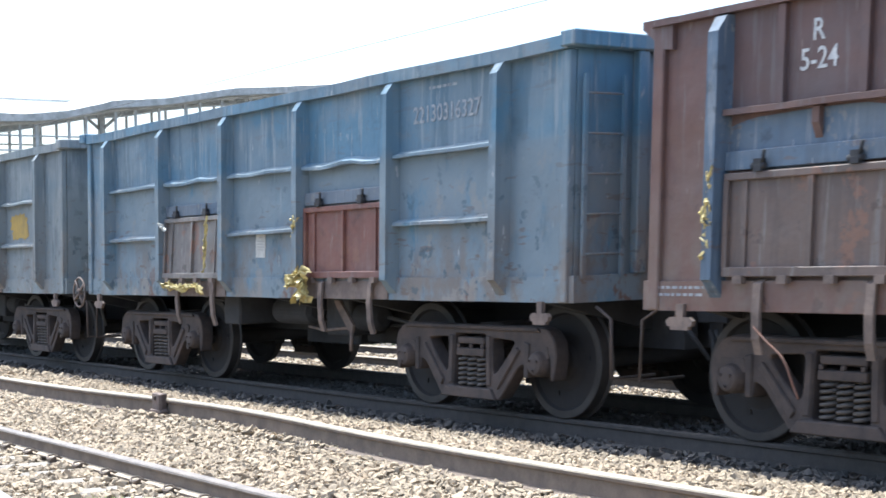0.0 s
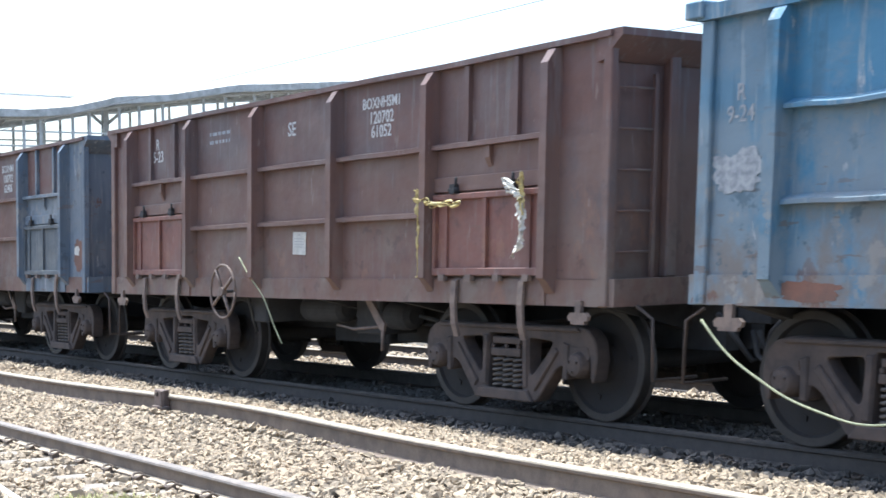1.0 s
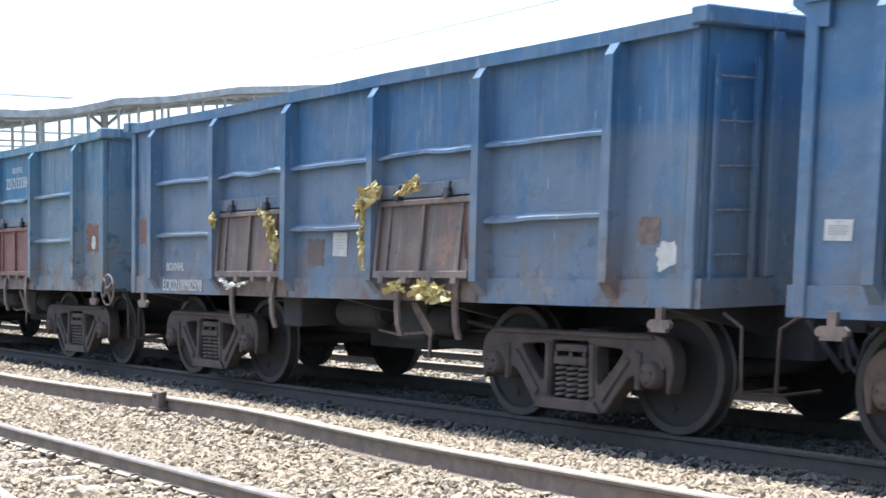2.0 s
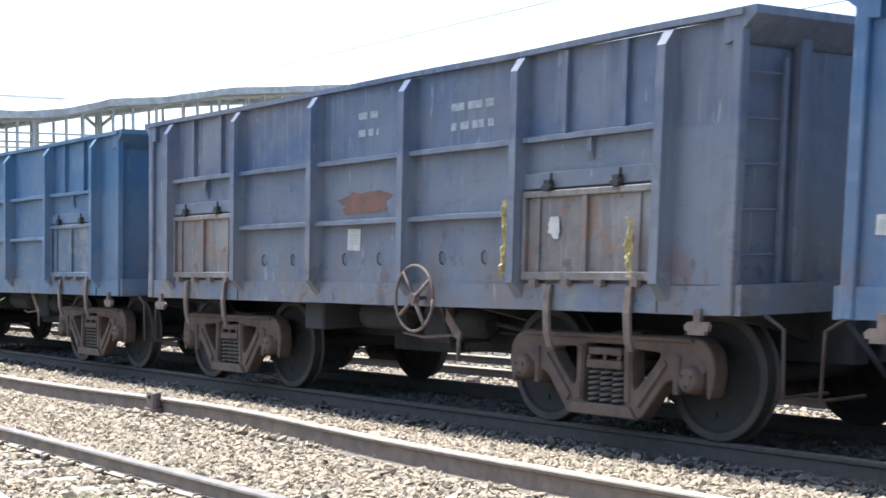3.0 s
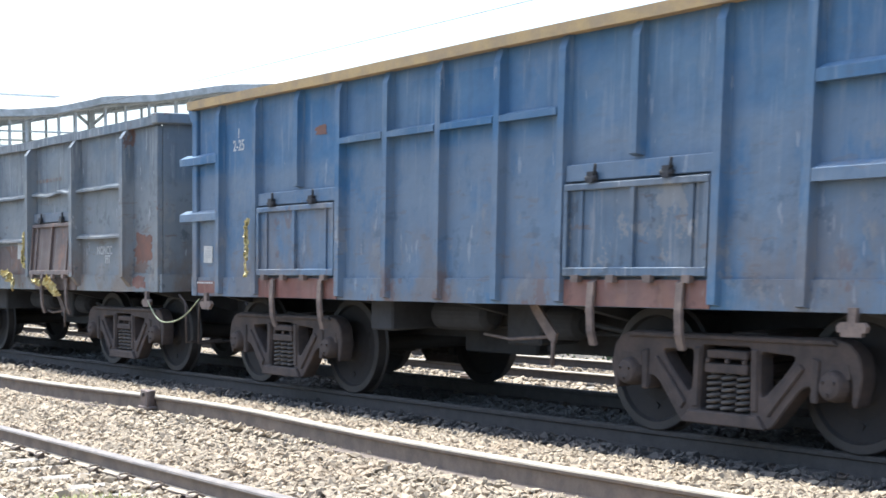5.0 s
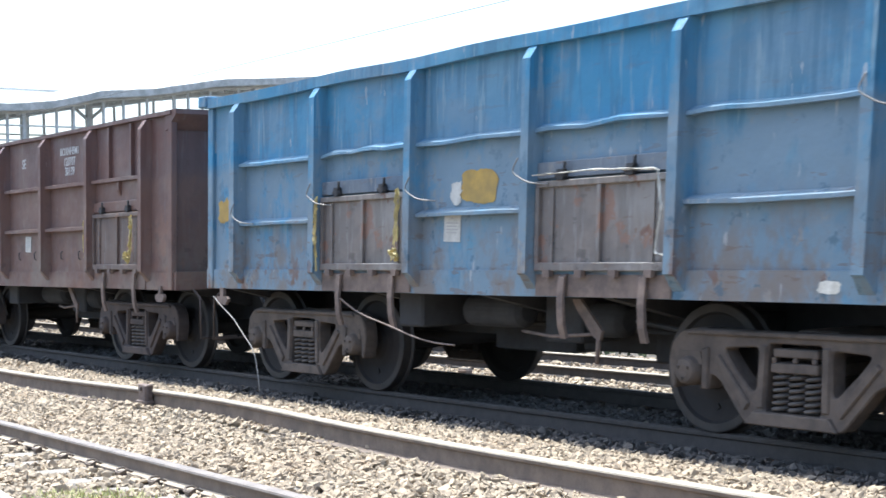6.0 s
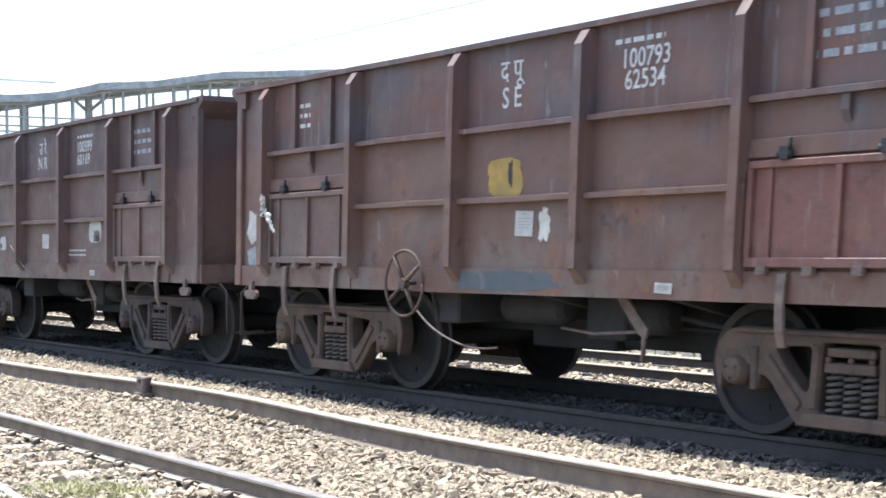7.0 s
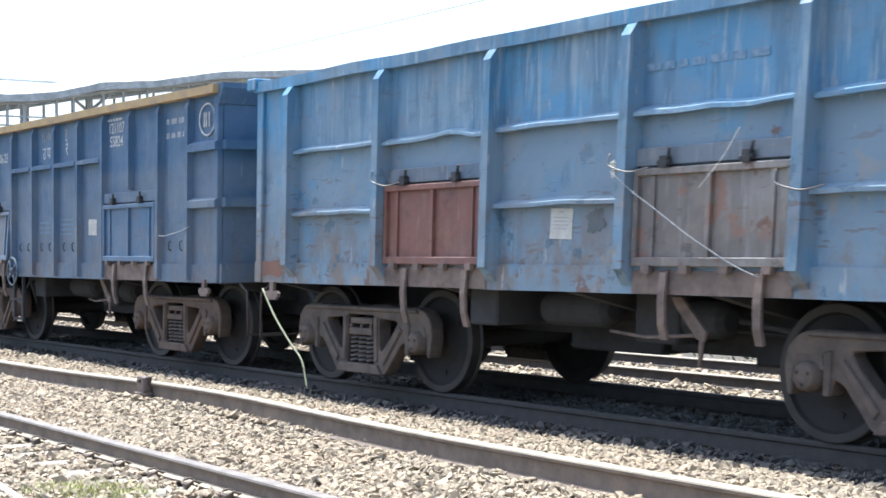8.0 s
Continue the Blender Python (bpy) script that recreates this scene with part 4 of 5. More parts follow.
def blotch(w, x, z, width, height, mat, seed=0, y=None, name="paint_patch", rough=1.0):
    """A patch of other paint with a ragged outline."""
    y = skin_y(w, x, z) - 0.004 if y is None else y
    bm = bmesh.new()
    n = 56
    pts = []
    for k in range(n):
        a = 2 * math.pi * k / n
        c, s = math.cos(a), math.sin(a)
        r = (abs(c) ** 4 + abs(s) ** 4) ** -0.25 * (1 + rough * 0.42 * noise.noise((c * 1.7 + seed * 3.1, s * 1.7, seed)) + rough * 0.30 * noise.noise((c * 5 + seed, s * 5, seed)))
        pts.append((x + width / 2 * r * c, z + height / 2 * r * s))
    prism(bm, pts, y - 0.0012, y + 0.0012, "y")
    part(name, bm, mat, w)


def rag(w, path, width, seed, mat=YELLOW, strands=3, y=-1.63, name="plastic_rag"):
    """Torn plastic sheeting caught along a line of points (x, z): creased ribbons."""
    rng = random.Random(seed)
    bm = bmesh.new()
    root = None
    for _ in range(strands + 4):
        n = max(8, 8 * (len(path) - 1))
        start, stop = rng.uniform(-0.1, 0.15), rng.uniform(0.6, 1.1)
        prev, ph, drift = root, rng.uniform(0, 6), rng.gauss(0, width * 0.35)
        for i in range(n + 1):
            f = min(max(start + (stop - start) * i / n, 0.0), 1.0) * (len(path) - 1)
            k = min(int(f), len(path) - 2)
            wob = drift * math.sin(ph + i * 0.7)
            x = path[k][0] + (path[k + 1][0] - path[k][0]) * (f - k) + wob + rng.gauss(0, width * 0.12)
            z = path[k][1] + (path[k + 1][1] - path[k][1]) * (f - k) + 0.8 * wob + rng.gauss(0, width * 0.12)
            a = ph + i * 0.45
            d = Vector((math.cos(a), 0.6 * math.sin(a * 1.7), math.sin(a))) * width * rng.uniform(0.14, 0.36)
            c = Vector((x, y - abs(rng.gauss(0, width * 0.3)), z))
            cur = [bm.verts.new(c - d), bm.verts.new(c + d * 0.1 + Vector((0, -0.012, 0))), bm.verts.new(c + d)]
            if prev:
                for j in range(2):
                    bm.faces.new((prev[j], prev[j + 1], cur[j + 1], cur[j]))
            root, prev = root or cur, cur
    me = mesh_of(name, bm, normals=False)
    return place(name, me, mat, w, "torn creased plastic sheeting caught on the door" if mat in (YELLOW, PALE) else "")


def cord(w, pts, sag=0.0, mat=ROPE, r=0.009):
    """A hanging rope end through points (x, y, z)."""
    path = []
    for a, b in zip(pts, pts[1:]):
        for i in range(8):
            f = i / 8
            p = Vector(a).lerp(Vector(b), f)
            p.z -= sag * 4 * f * (1 - f)
            path.append(p)
    path.append(Vector(pts[-1]))
    for _ in range(6):
        path = [path[0]] + [(p + 2 * q + s) / 4 for p, q, s in zip(path, path[1:], path[2:])] + [path[-1]]
    bm = bmesh.new()
    tube(bm, path, r, 6)
    part("hanging_rope", bm, mat, w, "loose hanging nylon rope")


# ---- the setting ----
SLEEPER, CLIPS, BOGIES = sleeper_mesh(), clip_mesh(), bogie_meshes()
build_ground()
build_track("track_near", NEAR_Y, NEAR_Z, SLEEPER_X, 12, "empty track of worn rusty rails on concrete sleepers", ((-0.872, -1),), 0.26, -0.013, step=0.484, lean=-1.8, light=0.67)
build_track("track_train", TRACK_Y, 0.0, -40, 12, "shaded track under the goods train", ((-0.872, -1), (0.872, -1)), 0.0, 0.012, GRIMY_SHADE_RAIL, GRIMY_SHADE_RAIL)
build_track("track_far", FAR_Y, FAR_Z, -48, 12, "sunlit track beyond the goods train", ((-0.872, -1), (-0.872, 1), (0.872, -1), (0.872, 1)), 0.0, 0.012, GRIMY_SHADE_RAIL)
build_joint_block()
build_bridge()
build_wires()
build_bushes()
build_pipe()
build_marker_block()
tufts("grass_tuft", "tuft of dry yellow-green grass among the ballast", "grass", GRASS, [(-8.1, -5.98), (-8.08, -5.86), (-7.86, -5.72), (-7.62, -5.75), (-7.86, -5.95)], 230, 0.06, 0.085, 3)

# ---- the goods train, from its leading end ----
# blue and brown coats are greyed for haze as well as weathering
BLUE = {
    "grey": ((0.14, 0.19, 0.22), (0.24, 0.26, 0.26)), "pale": ((0.085, 0.185, 0.27), (0.17, 0.225, 0.26)), "mid": ((0.042, 0.122, 0.236), (0.078, 0.148, 0.228)),
    "navy": ((0.042, 0.105, 0.215), (0.07, 0.13, 0.215)), "sky": ((0.078, 0.228, 0.385), (0.18, 0.285, 0.37)), "bright": ((0.042, 0.20, 0.355), (0.09, 0.24, 0.34)),
    "teal": ((0.05, 0.165, 0.27), (0.13, 0.21, 0.26)), "slate": ((0.065, 0.10, 0.18), (0.13, 0.14, 0.18)), "steel": ((0.12, 0.155, 0.19), (0.19, 0.20, 0.20))}
BROWN = ((0.136, 0.072, 0.060), (0.105, 0.080, 0.080))
UMBER = ((0.115, 0.067, 0.060), (0.088, 0.072, 0.075))
RED = paint("red_oxide_door", (0.175, 0.074, 0.058), (0.20, 0.11, 0.09), 31, 0.4, 0.2, 0.6)
GREY = paint("grey_door", (0.19, 0.165, 0.148), (0.235, 0.225, 0.215), 32, 0.5, 0.85, 0.9)
DARK = paint("dark_grey_door", (0.08, 0.095, 0.11), (0.12, 0.13, 0.14), 33, 0.3, 0.2, 0.4)
TAN = paint("brown_grey_door", (0.135, 0.098, 0.083), (0.165, 0.14, 0.128), 34, 0.5, 0.9, 0.9)
BLUEGREY = paint("blue_grey_bay", (0.092, 0.132, 0.185), (0.15, 0.17, 0.195), 35, 0.5, 0.5, 0.8)
LINE = rough_mat("yellow_coping_paint", (0.42, 0.29, 0.13), (0.30, 0.22, 0.13), 4, 0.75)
TRAIN = []


def couple(kind, w):
    TRAIN.append((kind, w))
    return w


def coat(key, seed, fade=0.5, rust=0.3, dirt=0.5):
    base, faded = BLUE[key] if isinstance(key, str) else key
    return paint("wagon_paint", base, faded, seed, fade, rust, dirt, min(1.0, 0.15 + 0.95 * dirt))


w = couple("A", wagon("A", coat("grey", 1, 0.6, 0.4, 0.9), 1, (GREY, GREY), "grey-blue open goods wagon, faded and dusty"))
blotch(w, 7.9, 2.14, 0.75, 0.35, OCHRE, 1)

w = couple("A", wagon("A", coat("pale", 2, 0.5, 0.4, 1.0), 2, (GREY, RED), "faded blue open goods wagon with one red door", tilt=(3, 0), wheel=(-0.2, 1.12)))
card(w, 4.66, 1.68, 0.24, 0.29)
words(w, "22130316327", 8.05, 2.87, 0.17, FADED)
bars(w, 8.0, 3.12, 0.42, 0.07, 1)
rag(w, [(5.55, 1.30), (5.75, 1.34), (5.85, 1.10)], 0.16, 1, strands=4)
rag(w, [(3.62, 2.05), (3.58, 1.75), (3.55, 1.42)], 0.05, 2)
rag(w, [(2.5, 1.25), (2.9, 1.20), (3.4, 1.22), (3.5, 1.12)], 0.08, 3)
rag(w, [(2.35, 2.02), (2.6, 1.9)], 0.05, 4, PALE)
rag(w, [(5.62, 2.0), (5.60, 1.8)], 0.06, 5)

w = couple("B", wagon("B", coat(BROWN, 3, 0.4, 0.2, 0.6), 3, (TAN, DARK), "brown open goods wagon with a blue-grey end bay", bay=BLUEGREY, wheel=(5.94, 1.10, STRAP)))
blotch(w, 1.39, 2.28, 1.46, 0.40, BLUEGREY, 2, rough=0.1)
card(w, 4.9, 1.62)
words(w, "SE", 4.69, 2.92, 0.16)
words(w, "BOXNM1", 6.40, 3.03, 0.125)
words(w, "100702", 6.40, 2.87, 0.135)
words(w, "62406", 6.40, 2.71, 0.135)
words(w, "R", 1.42, 3.02, 0.16)
words(w, "5-24", 1.43, 2.82, 0.16)
bars(w, 3.05, 2.93, 0.55, 0.18, 2)
blotch(w, 9.22, 1.66, 0.17, 0.13, PAPER, 3, -1.5215, "torn_label")
blotch(w, 9.35, 1.60, 0.4, 0.45, ORANGE, 5, -1.5185)
bars(w, 0.30, 1.20, 0.42, 0.11, 2, FADED, -1.5325)
rag(w, [(0.62, 2.10), (0.60, 1.75), (0.62, 1.45)], 0.055, 6)
cord(w, [(1.05, -1.62, 0.95), (1.35, -1.64, 0.75), (1.45, -1.60, 0.45)], 0.02, ORANGE, 0.008)

w = couple("B", wagon("B", coat(BROWN, 4, 0.5, 0.2, 0.6), 4, (RED, RED), "brown open goods wagon with rags at its doors", wheel=(3.32, 1.12, STRAP)))
card(w, 4.77, 1.66)
words(w, "SE", 4.60, 2.92, 0.16)
words(w, "BOXNHSM1", 6.30, 3.05, 0.115)
words(w, "120702", 6.30, 2.90, 0.13)
words(w, "61052", 6.30, 2.76, 0.13)
words(w, "R", 1.29, 3.00, 0.15)
words(w, "5-23", 1.31, 2.84, 0.15)
bars(w, 2.95, 2.97, 0.5, 0.2, 2)
rag(w, [(7.1, 2.12), (7.14, 1.8), (7.12, 1.3)], 0.05, 7, strands=4)
rag(w, [(7.1, 2.05), (7.35, 1.98), (7.75, 1.98)], 0.05, 8)
rag(w, [(8.35, 2.15), (8.6, 2.0), (8.62, 1.6), (8.5, 1.48)], 0.07, 9, PALE, 4)
rag(w, [(8.6, 2.2), (8.62, 1.75)], 0.06, 10)
cord(w, [(3.6, -1.6, 1.52), (4.2, -1.62, 1.1), (4.57, -1.6, 0.55)], 0.05, ROPE, 0.008)

w = couple("A", wagon("A", coat("teal", 5, 0.5, 0.35, 1.0), 5, (DARK, RED), "weathered blue open goods wagon with one red door", wheel=(10.05, 1.12)))
words(w, "BOXNHL", 6.40, 2.99, 0.10)
words(w, "22121333843", 6.44, 2.78, 0.185)
bars(w, 4.79, 2.97, 0.5, 0.17, 1, FADED)
words(w, "F C R", 4.79, 2.71, 0.17, WHITE)
card(w, 4.54, 1.68, 0.26, 0.26)
blotch(w, 9.38, 1.87, 0.55, 0.40, ORANGE, 6)
blotch(w, 9.35, 1.78, 0.13, 0.17, PAPER, 7, skin_y(w, 9.35, 1.78) - 0.008)
blotch(w, 0.95, 1.20, 0.5, 0.13, ORANGE, 8, -1.5325)
rag(w, [(2.55, 2.07), (2.36, 2.0), (2.36, 1.6), (2.34, 1.28)], 0.07, 11, strands=4)
words(w, "R", 0.32, 2.66, 0.13, FADED)
words(w, "9-24", 0.32, 2.50, 0.13, FADED)
blotch(w, 0.32, 2.08, 0.42, 0.30, FADED, 9)
cord(w, [(0.1, -1.56, 0.98), (0.55, -1.62, 0.62), (1.2, -1.64, 0.38), (1.75, -1.62, 0.34)], 0.05)
cord(w, [(3.6, -1.55, 1.05), (4.6, -1.5, 0.72), (5.3, -1.5, 0.80)], 0.06, STRAP, 0.010)

w = couple("A", wagon("A", coat("mid", 6, 0.45, 0.25, 0.6), 6, (TAN, TAN), "blue open goods wagon with bulging brown doors and yellow rags", tilt=(4, 5)))
words(w, "ECR22100982598", 1.36, 1.195, 0.15, WHITE, 0.72, -1.538)
words(w, "BOXNHL", 1.13, 1.43, 0.11)
card(w, 4.89, 1.66)
blotch(w, 4.42, 1.58, 0.34, 0.28, TAN, 10)
blotch(w, 9.25, 1.70, 0.24, 0.22, STRAP, 11, rough=0.4)
blotch(w, 9.45, 1.49, 0.21, 0.20, PAPER, 12)
blotch(w, 0.30, 1.9, 0.30, 0.35, ORANGE, 13)
rag(w, [(2.35, 2.06), (2.4, 1.9)], 0.09, 12)
rag(w, [(3.62, 2.0), (3.80, 1.75), (3.85, 1.5)], 0.13, 13, strands=4)
rag(w, [(3.45, 2.08), (3.55, 2.0)], 0.06, 14)
rag(w, [(5.50, 2.0), (5.62, 2.16), (5.75, 2.12)], 0.16, 15, strands=5)
rag(w, [(5.52, 1.95), (5.48, 1.7), (5.55, 1.38)], 0.08, 16, strands=4)
rag(w, [(6.15, 2.15), (6.35, 2.22), (6.45, 2.16)], 0.10, 17, strands=4)
rag(w, [(6.0, 1.25), (6.25, 1.20)], 0.11, 18)
rag(w, [(6.45, 1.22), (6.65, 1.18), (6.95, 1.15)], 0.14, 19, strands=4)
rag(w, [(2.6, 1.30), (2.75, 1.20), (3.2, 1.24)], 0.06, 20, PALE)
rag(w, [(7.12, 1.95), (7.15, 1.5)], 0.03, 21, ORANGE)

w = couple("B", wagon("B", coat("mid", 7, 0.25, 0.12, 0.3), 7, (BLUEGREY, BLUEGREY), "deep blue open goods wagon", steel=BOGIE_TAN))
card(w, 0.30, 1.66, 0.26, 0.16)
blotch(w, 4.31, 1.55, 0.46, 0.42, OCHRE, 14, name="yellow_square", rough=0.15)
words(w, "R", 1.34, 2.94, 0.12, FADED)
words(w, "4-23", 1.34, 2.78, 0.13, FADED)
bars(w, 2.86, 2.84, 0.7, 0.36, 3)
words(w, "प रे", 4.55, 2.93, 0.2)
words(w, "W R", 4.55, 2.69, 0.2)
blotch(w, 3.37, 1.42, 0.3, 0.36, ORANGE, 15)
rag(w, [(2.06, 2.0), (2.08, 1.6), (2.04, 1.4)], 0.04, 22)
rag(w, [(0.75, 2.12), (1.0, 2.10), (1.9, 2.10)], 0.03, 23, PALE)
cord(w, [(3.7, -1.62, 1.38), (4.2, -1.65, 1.15), (5.0, -1.66, 0.92), (5.5, -1.62, 0.98)], 0.04)

w = couple("B", wagon("B", coat("slate", 8, 0.55, 0.3, 0.6), 8, (GREY, GREY), "dull slate blue open goods wagon with grey doors", hooks=True, steel=BOGIE_TAN, wheel=(5.84, 1.13, STRAP)))
card(w, 4.59, 1.71, 0.26, 0.24)
bars(w, 4.81, 2.88, 0.35, 0.35, 2)
bars(w, 6.46, 2.82, 0.62, 0.36, 2)
blotch(w, 4.75, 2.09, 0.85, 0.22, ORANGE, 16)
rag(w, [(7.1, 2.0), (7.12, 1.65), (7.08, 1.32)], 0.06, 24)
rag(w, [(8.6, 1.8), (8.62, 1.35)], 0.06, 25)
blotch(w, 7.65, 1.75, 0.13, 0.16, PAPER, 17, -1.565)

w = couple("B", wagon("B", coat("navy", 9, 0.4, 0.12, 0.25), 9, (BLUEGREY, BLUEGREY), "dark blue open goods wagon with a spoked brake wheel", steel=BOGIE_TAN, hooks=True, wheel=(3.32, 1.14, FADED)))
words(w, "मध्य", 4.74, 2.94, 0.21)
words(w, "C R", 4.73, 2.70, 0.19)
bars(w, 6.2, 3.05, 0.6, 0.1, 1)
words(w, "120109", 6.20, 2.91, 0.15)
words(w, "04131", 6.20, 2.72, 0.15)
card(w, 5.0, 1.70)
card(w, 0.28, 1.69, 0.18, 0.15)
blotch(w, 4.28, 1.58, 0.40, 0.37, OCHRE, 18, name="ochre_square", rough=0.15)
rag(w, [(0.62, 2.04), (0.64, 1.7), (0.66, 1.34)], 0.06, 26, strands=4)
rag(w, [(2.02, 2.05), (2.05, 1.45)], 0.04, 27)
rag(w, [(0.9, 1.26), (1.4, 1.24), (1.85, 1.22), (1.9, 1.02)], 0.09, 28, strands=4)
rag(w, [(7.45, 1.26), (7.7, 1.18), (7.95, 1.02)], 0.12, 29, strands=4)
rag(w, [(7.9, 1.30), (8.3, 1.12), (8.55, 0.95)], 0.12, 30, PALE, 4)
rag(w, [(8.60, 2.1), (8.62, 1.7), (8.60, 1.3)], 0.05, 31, PALE, 4)
cord(w, [(3.3, -1.4, 0.9), (3.6, -1.5, 0.45), (4.0, -1.5, 0.25)], 0.03, ROPE, 0.008)
cord(w, [(8.6, -1.6, 0.95), (9.4, -1.62, 0.62), (10.2, -1.6, 0.55), (10.8, -1.55, 0.95)], 0.10, STRAP, 0.006)

w = couple("A", wagon("A", coat("sky", 10, 0.5, 0.45, 0.95), 10, (GREY, TAN), "light blue open goods wagon with rust-patched sides"))
words(w, "SECR", 4.73, 2.74, 0.2, FADED)
words(w, "2214275364", 6.38, 2.77, 0.19, FADED)
bars(w, 1.4, 2.85, 0.5, 0.13, 1)
card(w, 5.03, 1.68)
blotch(w, 4.6, 1.22, 0.62, 0.2, ORANGE, 19, -1.5325)
blotch(w, 1.3, 1.40, 0.5, 0.16, ORANGE, 20)
rag(w, [(3.72, 2.05), (3.85, 1.72), (4.3, 1.62)], 0.08, 32, PALE, 4)
rag(w, [(2.6, 1.28), (3.0, 1.20), (3.6, 1.18)], 0.12, 33, YELLOW, 4)
rag(w, [(6.0, 1.26), (6.15, 1.15), (6.4, 1.02)], 0.14, 34, YELLOW, 4)
rag(w, [(6.6, 1.26), (6.75, 1.15), (6.95, 1.0)], 0.12, 35, PALE, 4)
rag(w, [(2.36, 2.0), (2.34, 1.6)], 0.05, 36)
rag(w, [(7.1, 2.15), (7.12, 1.6)], 0.05, 37)
cord(w, [(9.45, -1.56, 0.95), (9.8, -1.62, 0.65), (10.6, -1.66, 0.32), (10.9, -1.66, 0.05), (11.3, -1.64, 0.02)], 0.03, ROPE, 0.007)

w = couple("A", wagon("A", coat("steel", 11, 0.5, 0.6, 1.0), 11, (TAN, TAN), "grey weathered open goods wagon with brown doors and yellow rags", tilt=(4, 5)))
words(w, "NONCC", 8.08, 1.645, 0.12)
words(w, "FIT", 8.18, 1.52, 0.12)
card(w, 5.03, 1.68)
bars(w, 6.13, 2.72, 0.95, 0.13, 1, GREY)
bars(w, 4.39, 1.52, 0.5, 0.13, 2, WHITE)
blotch(w, 9.28, 1.66, 0.50, 0.30, ORANGE, 21, rough=1.3)
blotch(w, 9.2, 1.42, 0.40, 0.14, TAN, 41, rough=1.2)
blotch(w, 4.6, 1.52, 1.40, 0.50, TAN, 22, skin_y(w, 4.6, 1.5) - 0.003, rough=0.15)
blotch(w, 1.0, 2.05, 0.25, 0.3, ORANGE, 50)
blotch(w, 9.2, 1.22, 0.35, 0.16, RED, 23, -1.5325)
rag(w, [(2.35, 1.55), (2.2, 1.3), (2.3, 1.08)], 0.14, 38, YELLOW, 5)
rag(w, [(4.6, 1.36), (4.9, 1.30), (5.1, 1.12)], 0.11, 39, YELLOW, 4)
rag(w, [(6.4, 1.24), (6.6, 1.14), (6.8, 1.05)], 0.14, 40, YELLOW, 5)
rag(w, [(5.52, 1.95), (5.45, 1.62), (5.55, 1.4)], 0.08, 41)
rag(w, [(3.72, 2.05), (3.7, 1.75)], 0.06, 42)
rag(w, [(2.75, 1.24), (2.95, 1.18)], 0.10, 43)
rag(w, [(5.9, 1.24), (6.15, 1.18)], 0.10, 44)
rag(w, [(3.3, 1.22), (3.5, 1.10)], 0.10, 45)
cord(w, [(9.5, -1.56, 0.98), (10.1, -1.6, 0.72), (10.9, -1.56, 1.02)], 0.10)

w = couple("C", wagon("C", coat("mid", 12, 0.3, 0.2, 0.5), 12, (coat("mid", 22, 0.2, 0.2, 0.4), BLUEGREY), "blue goods wagon, pale yellow rim, red plates under its doors", coping=LINE, sole=RED))
words(w, "1", 0.98, 2.95, 0.12)
words(w, "2-25", 0.98, 2.81, 0.13)
card(w, 0.30, 1.56, 0.24, 0.22)
rag(w, [(1.42, 1.95), (1.40, 1.7), (1.42, 1.32)], 0.07, 46, strands=4)
blotch(w, 2.7, 2.85, 0.2, 0.1, ORANGE, 24)
blotch(w, 0.28, 1.17, 0.46, 0.15, RED, 52, -1.5335, rough=0.15)
bars(w, 0.28, 1.22, 0.36, 0.05, 1, WHITE, -1.537)

w = couple("B", wagon("B", coat((BROWN[0], (0.12, 0.075, 0.07)), 13, 0.5, 0.25, 0.6), 13, (TAN, TAN), "red-brown open goods wagon", hooks=True, wheel=(3.03, 1.05, STRAP)))
words(w, "BOXNHSM1", 6.33, 3.01, 0.115)
words(w, "120707", 6.33, 2.86, 0.125)
words(w, "30139", 6.33, 2.72, 0.125)
words(w, "SE", 4.60, 2.92, 0.15)
card(w, 4.76, 1.69, 0.25, 0.26)
bars(w, 1.3, 2.9, 0.25, 0.3, 2)
rag(w, [(8.58, 2.02), (8.60, 1.7), (8.55, 1.42)], 0.05, 47)
rag(w, [(7.12, 2.0), (7.12, 1.4)], 0.03, 48)
rag(w, [(8.45, 1.52), (8.55, 1.40)], 0.08, 49, YELLOW, 4)

w = couple("A", wagon("A", coat("bright", 14, 0.4, 0.3, 0.9), 14, (GREY, GREY), "bright blue open goods wagon with grey doors tied by rope", steel=BOGIE_GREY, wheel=(10.25, 1.14)))
blotch(w, 4.84, 2.07, 0.50, 0.30, OCHRE, 25, rough=0.4)
blotch(w, 4.53, 2.03, 0.15, 0.20, PAPER, 26, skin_y(w, 4.55, 2.03) - 0.008, "torn_label")
card(w, 4.48, 1.70, 0.27, 0.27)
blotch(w, 0.30, 2.0, 0.22, 0.26, OCHRE, 27)
blotch(w, 8.6, 1.20, 0.17, 0.09, PALE, 42, -1.5335, "torn_label", 0.4)
rag(w, [(2.40, 2.10), (2.38, 1.7), (2.40, 1.30)], 0.045, 50, strands=3)
rag(w, [(3.80, 2.10), (3.78, 1.48)], 0.045, 51, strands=3)
rag(w, [(3.72, 1.50), (3.85, 1.42)], 0.07, 52)
rag(w, [(5.7, 2.12), (6.4, 2.13), (7.1, 2.10), (7.15, 1.8), (7.1, 1.45), (7.3, 1.42)], 0.018, 53, PALE, 3)
cord(w, [(0.15, -1.56, 1.0), (0.7, -1.64, 0.76), (1.2, -1.66, 0.42), (1.36, -1.70, 0.14), (1.42, -1.72, -0.02)], 0.02, WIRE, 0.006)
cord(w, [(2.7, -1.58, 1.05), (3.6, -1.6, 0.8), (4.6, -1.55, 0.62)], 0.06, STRAP, 0.009)

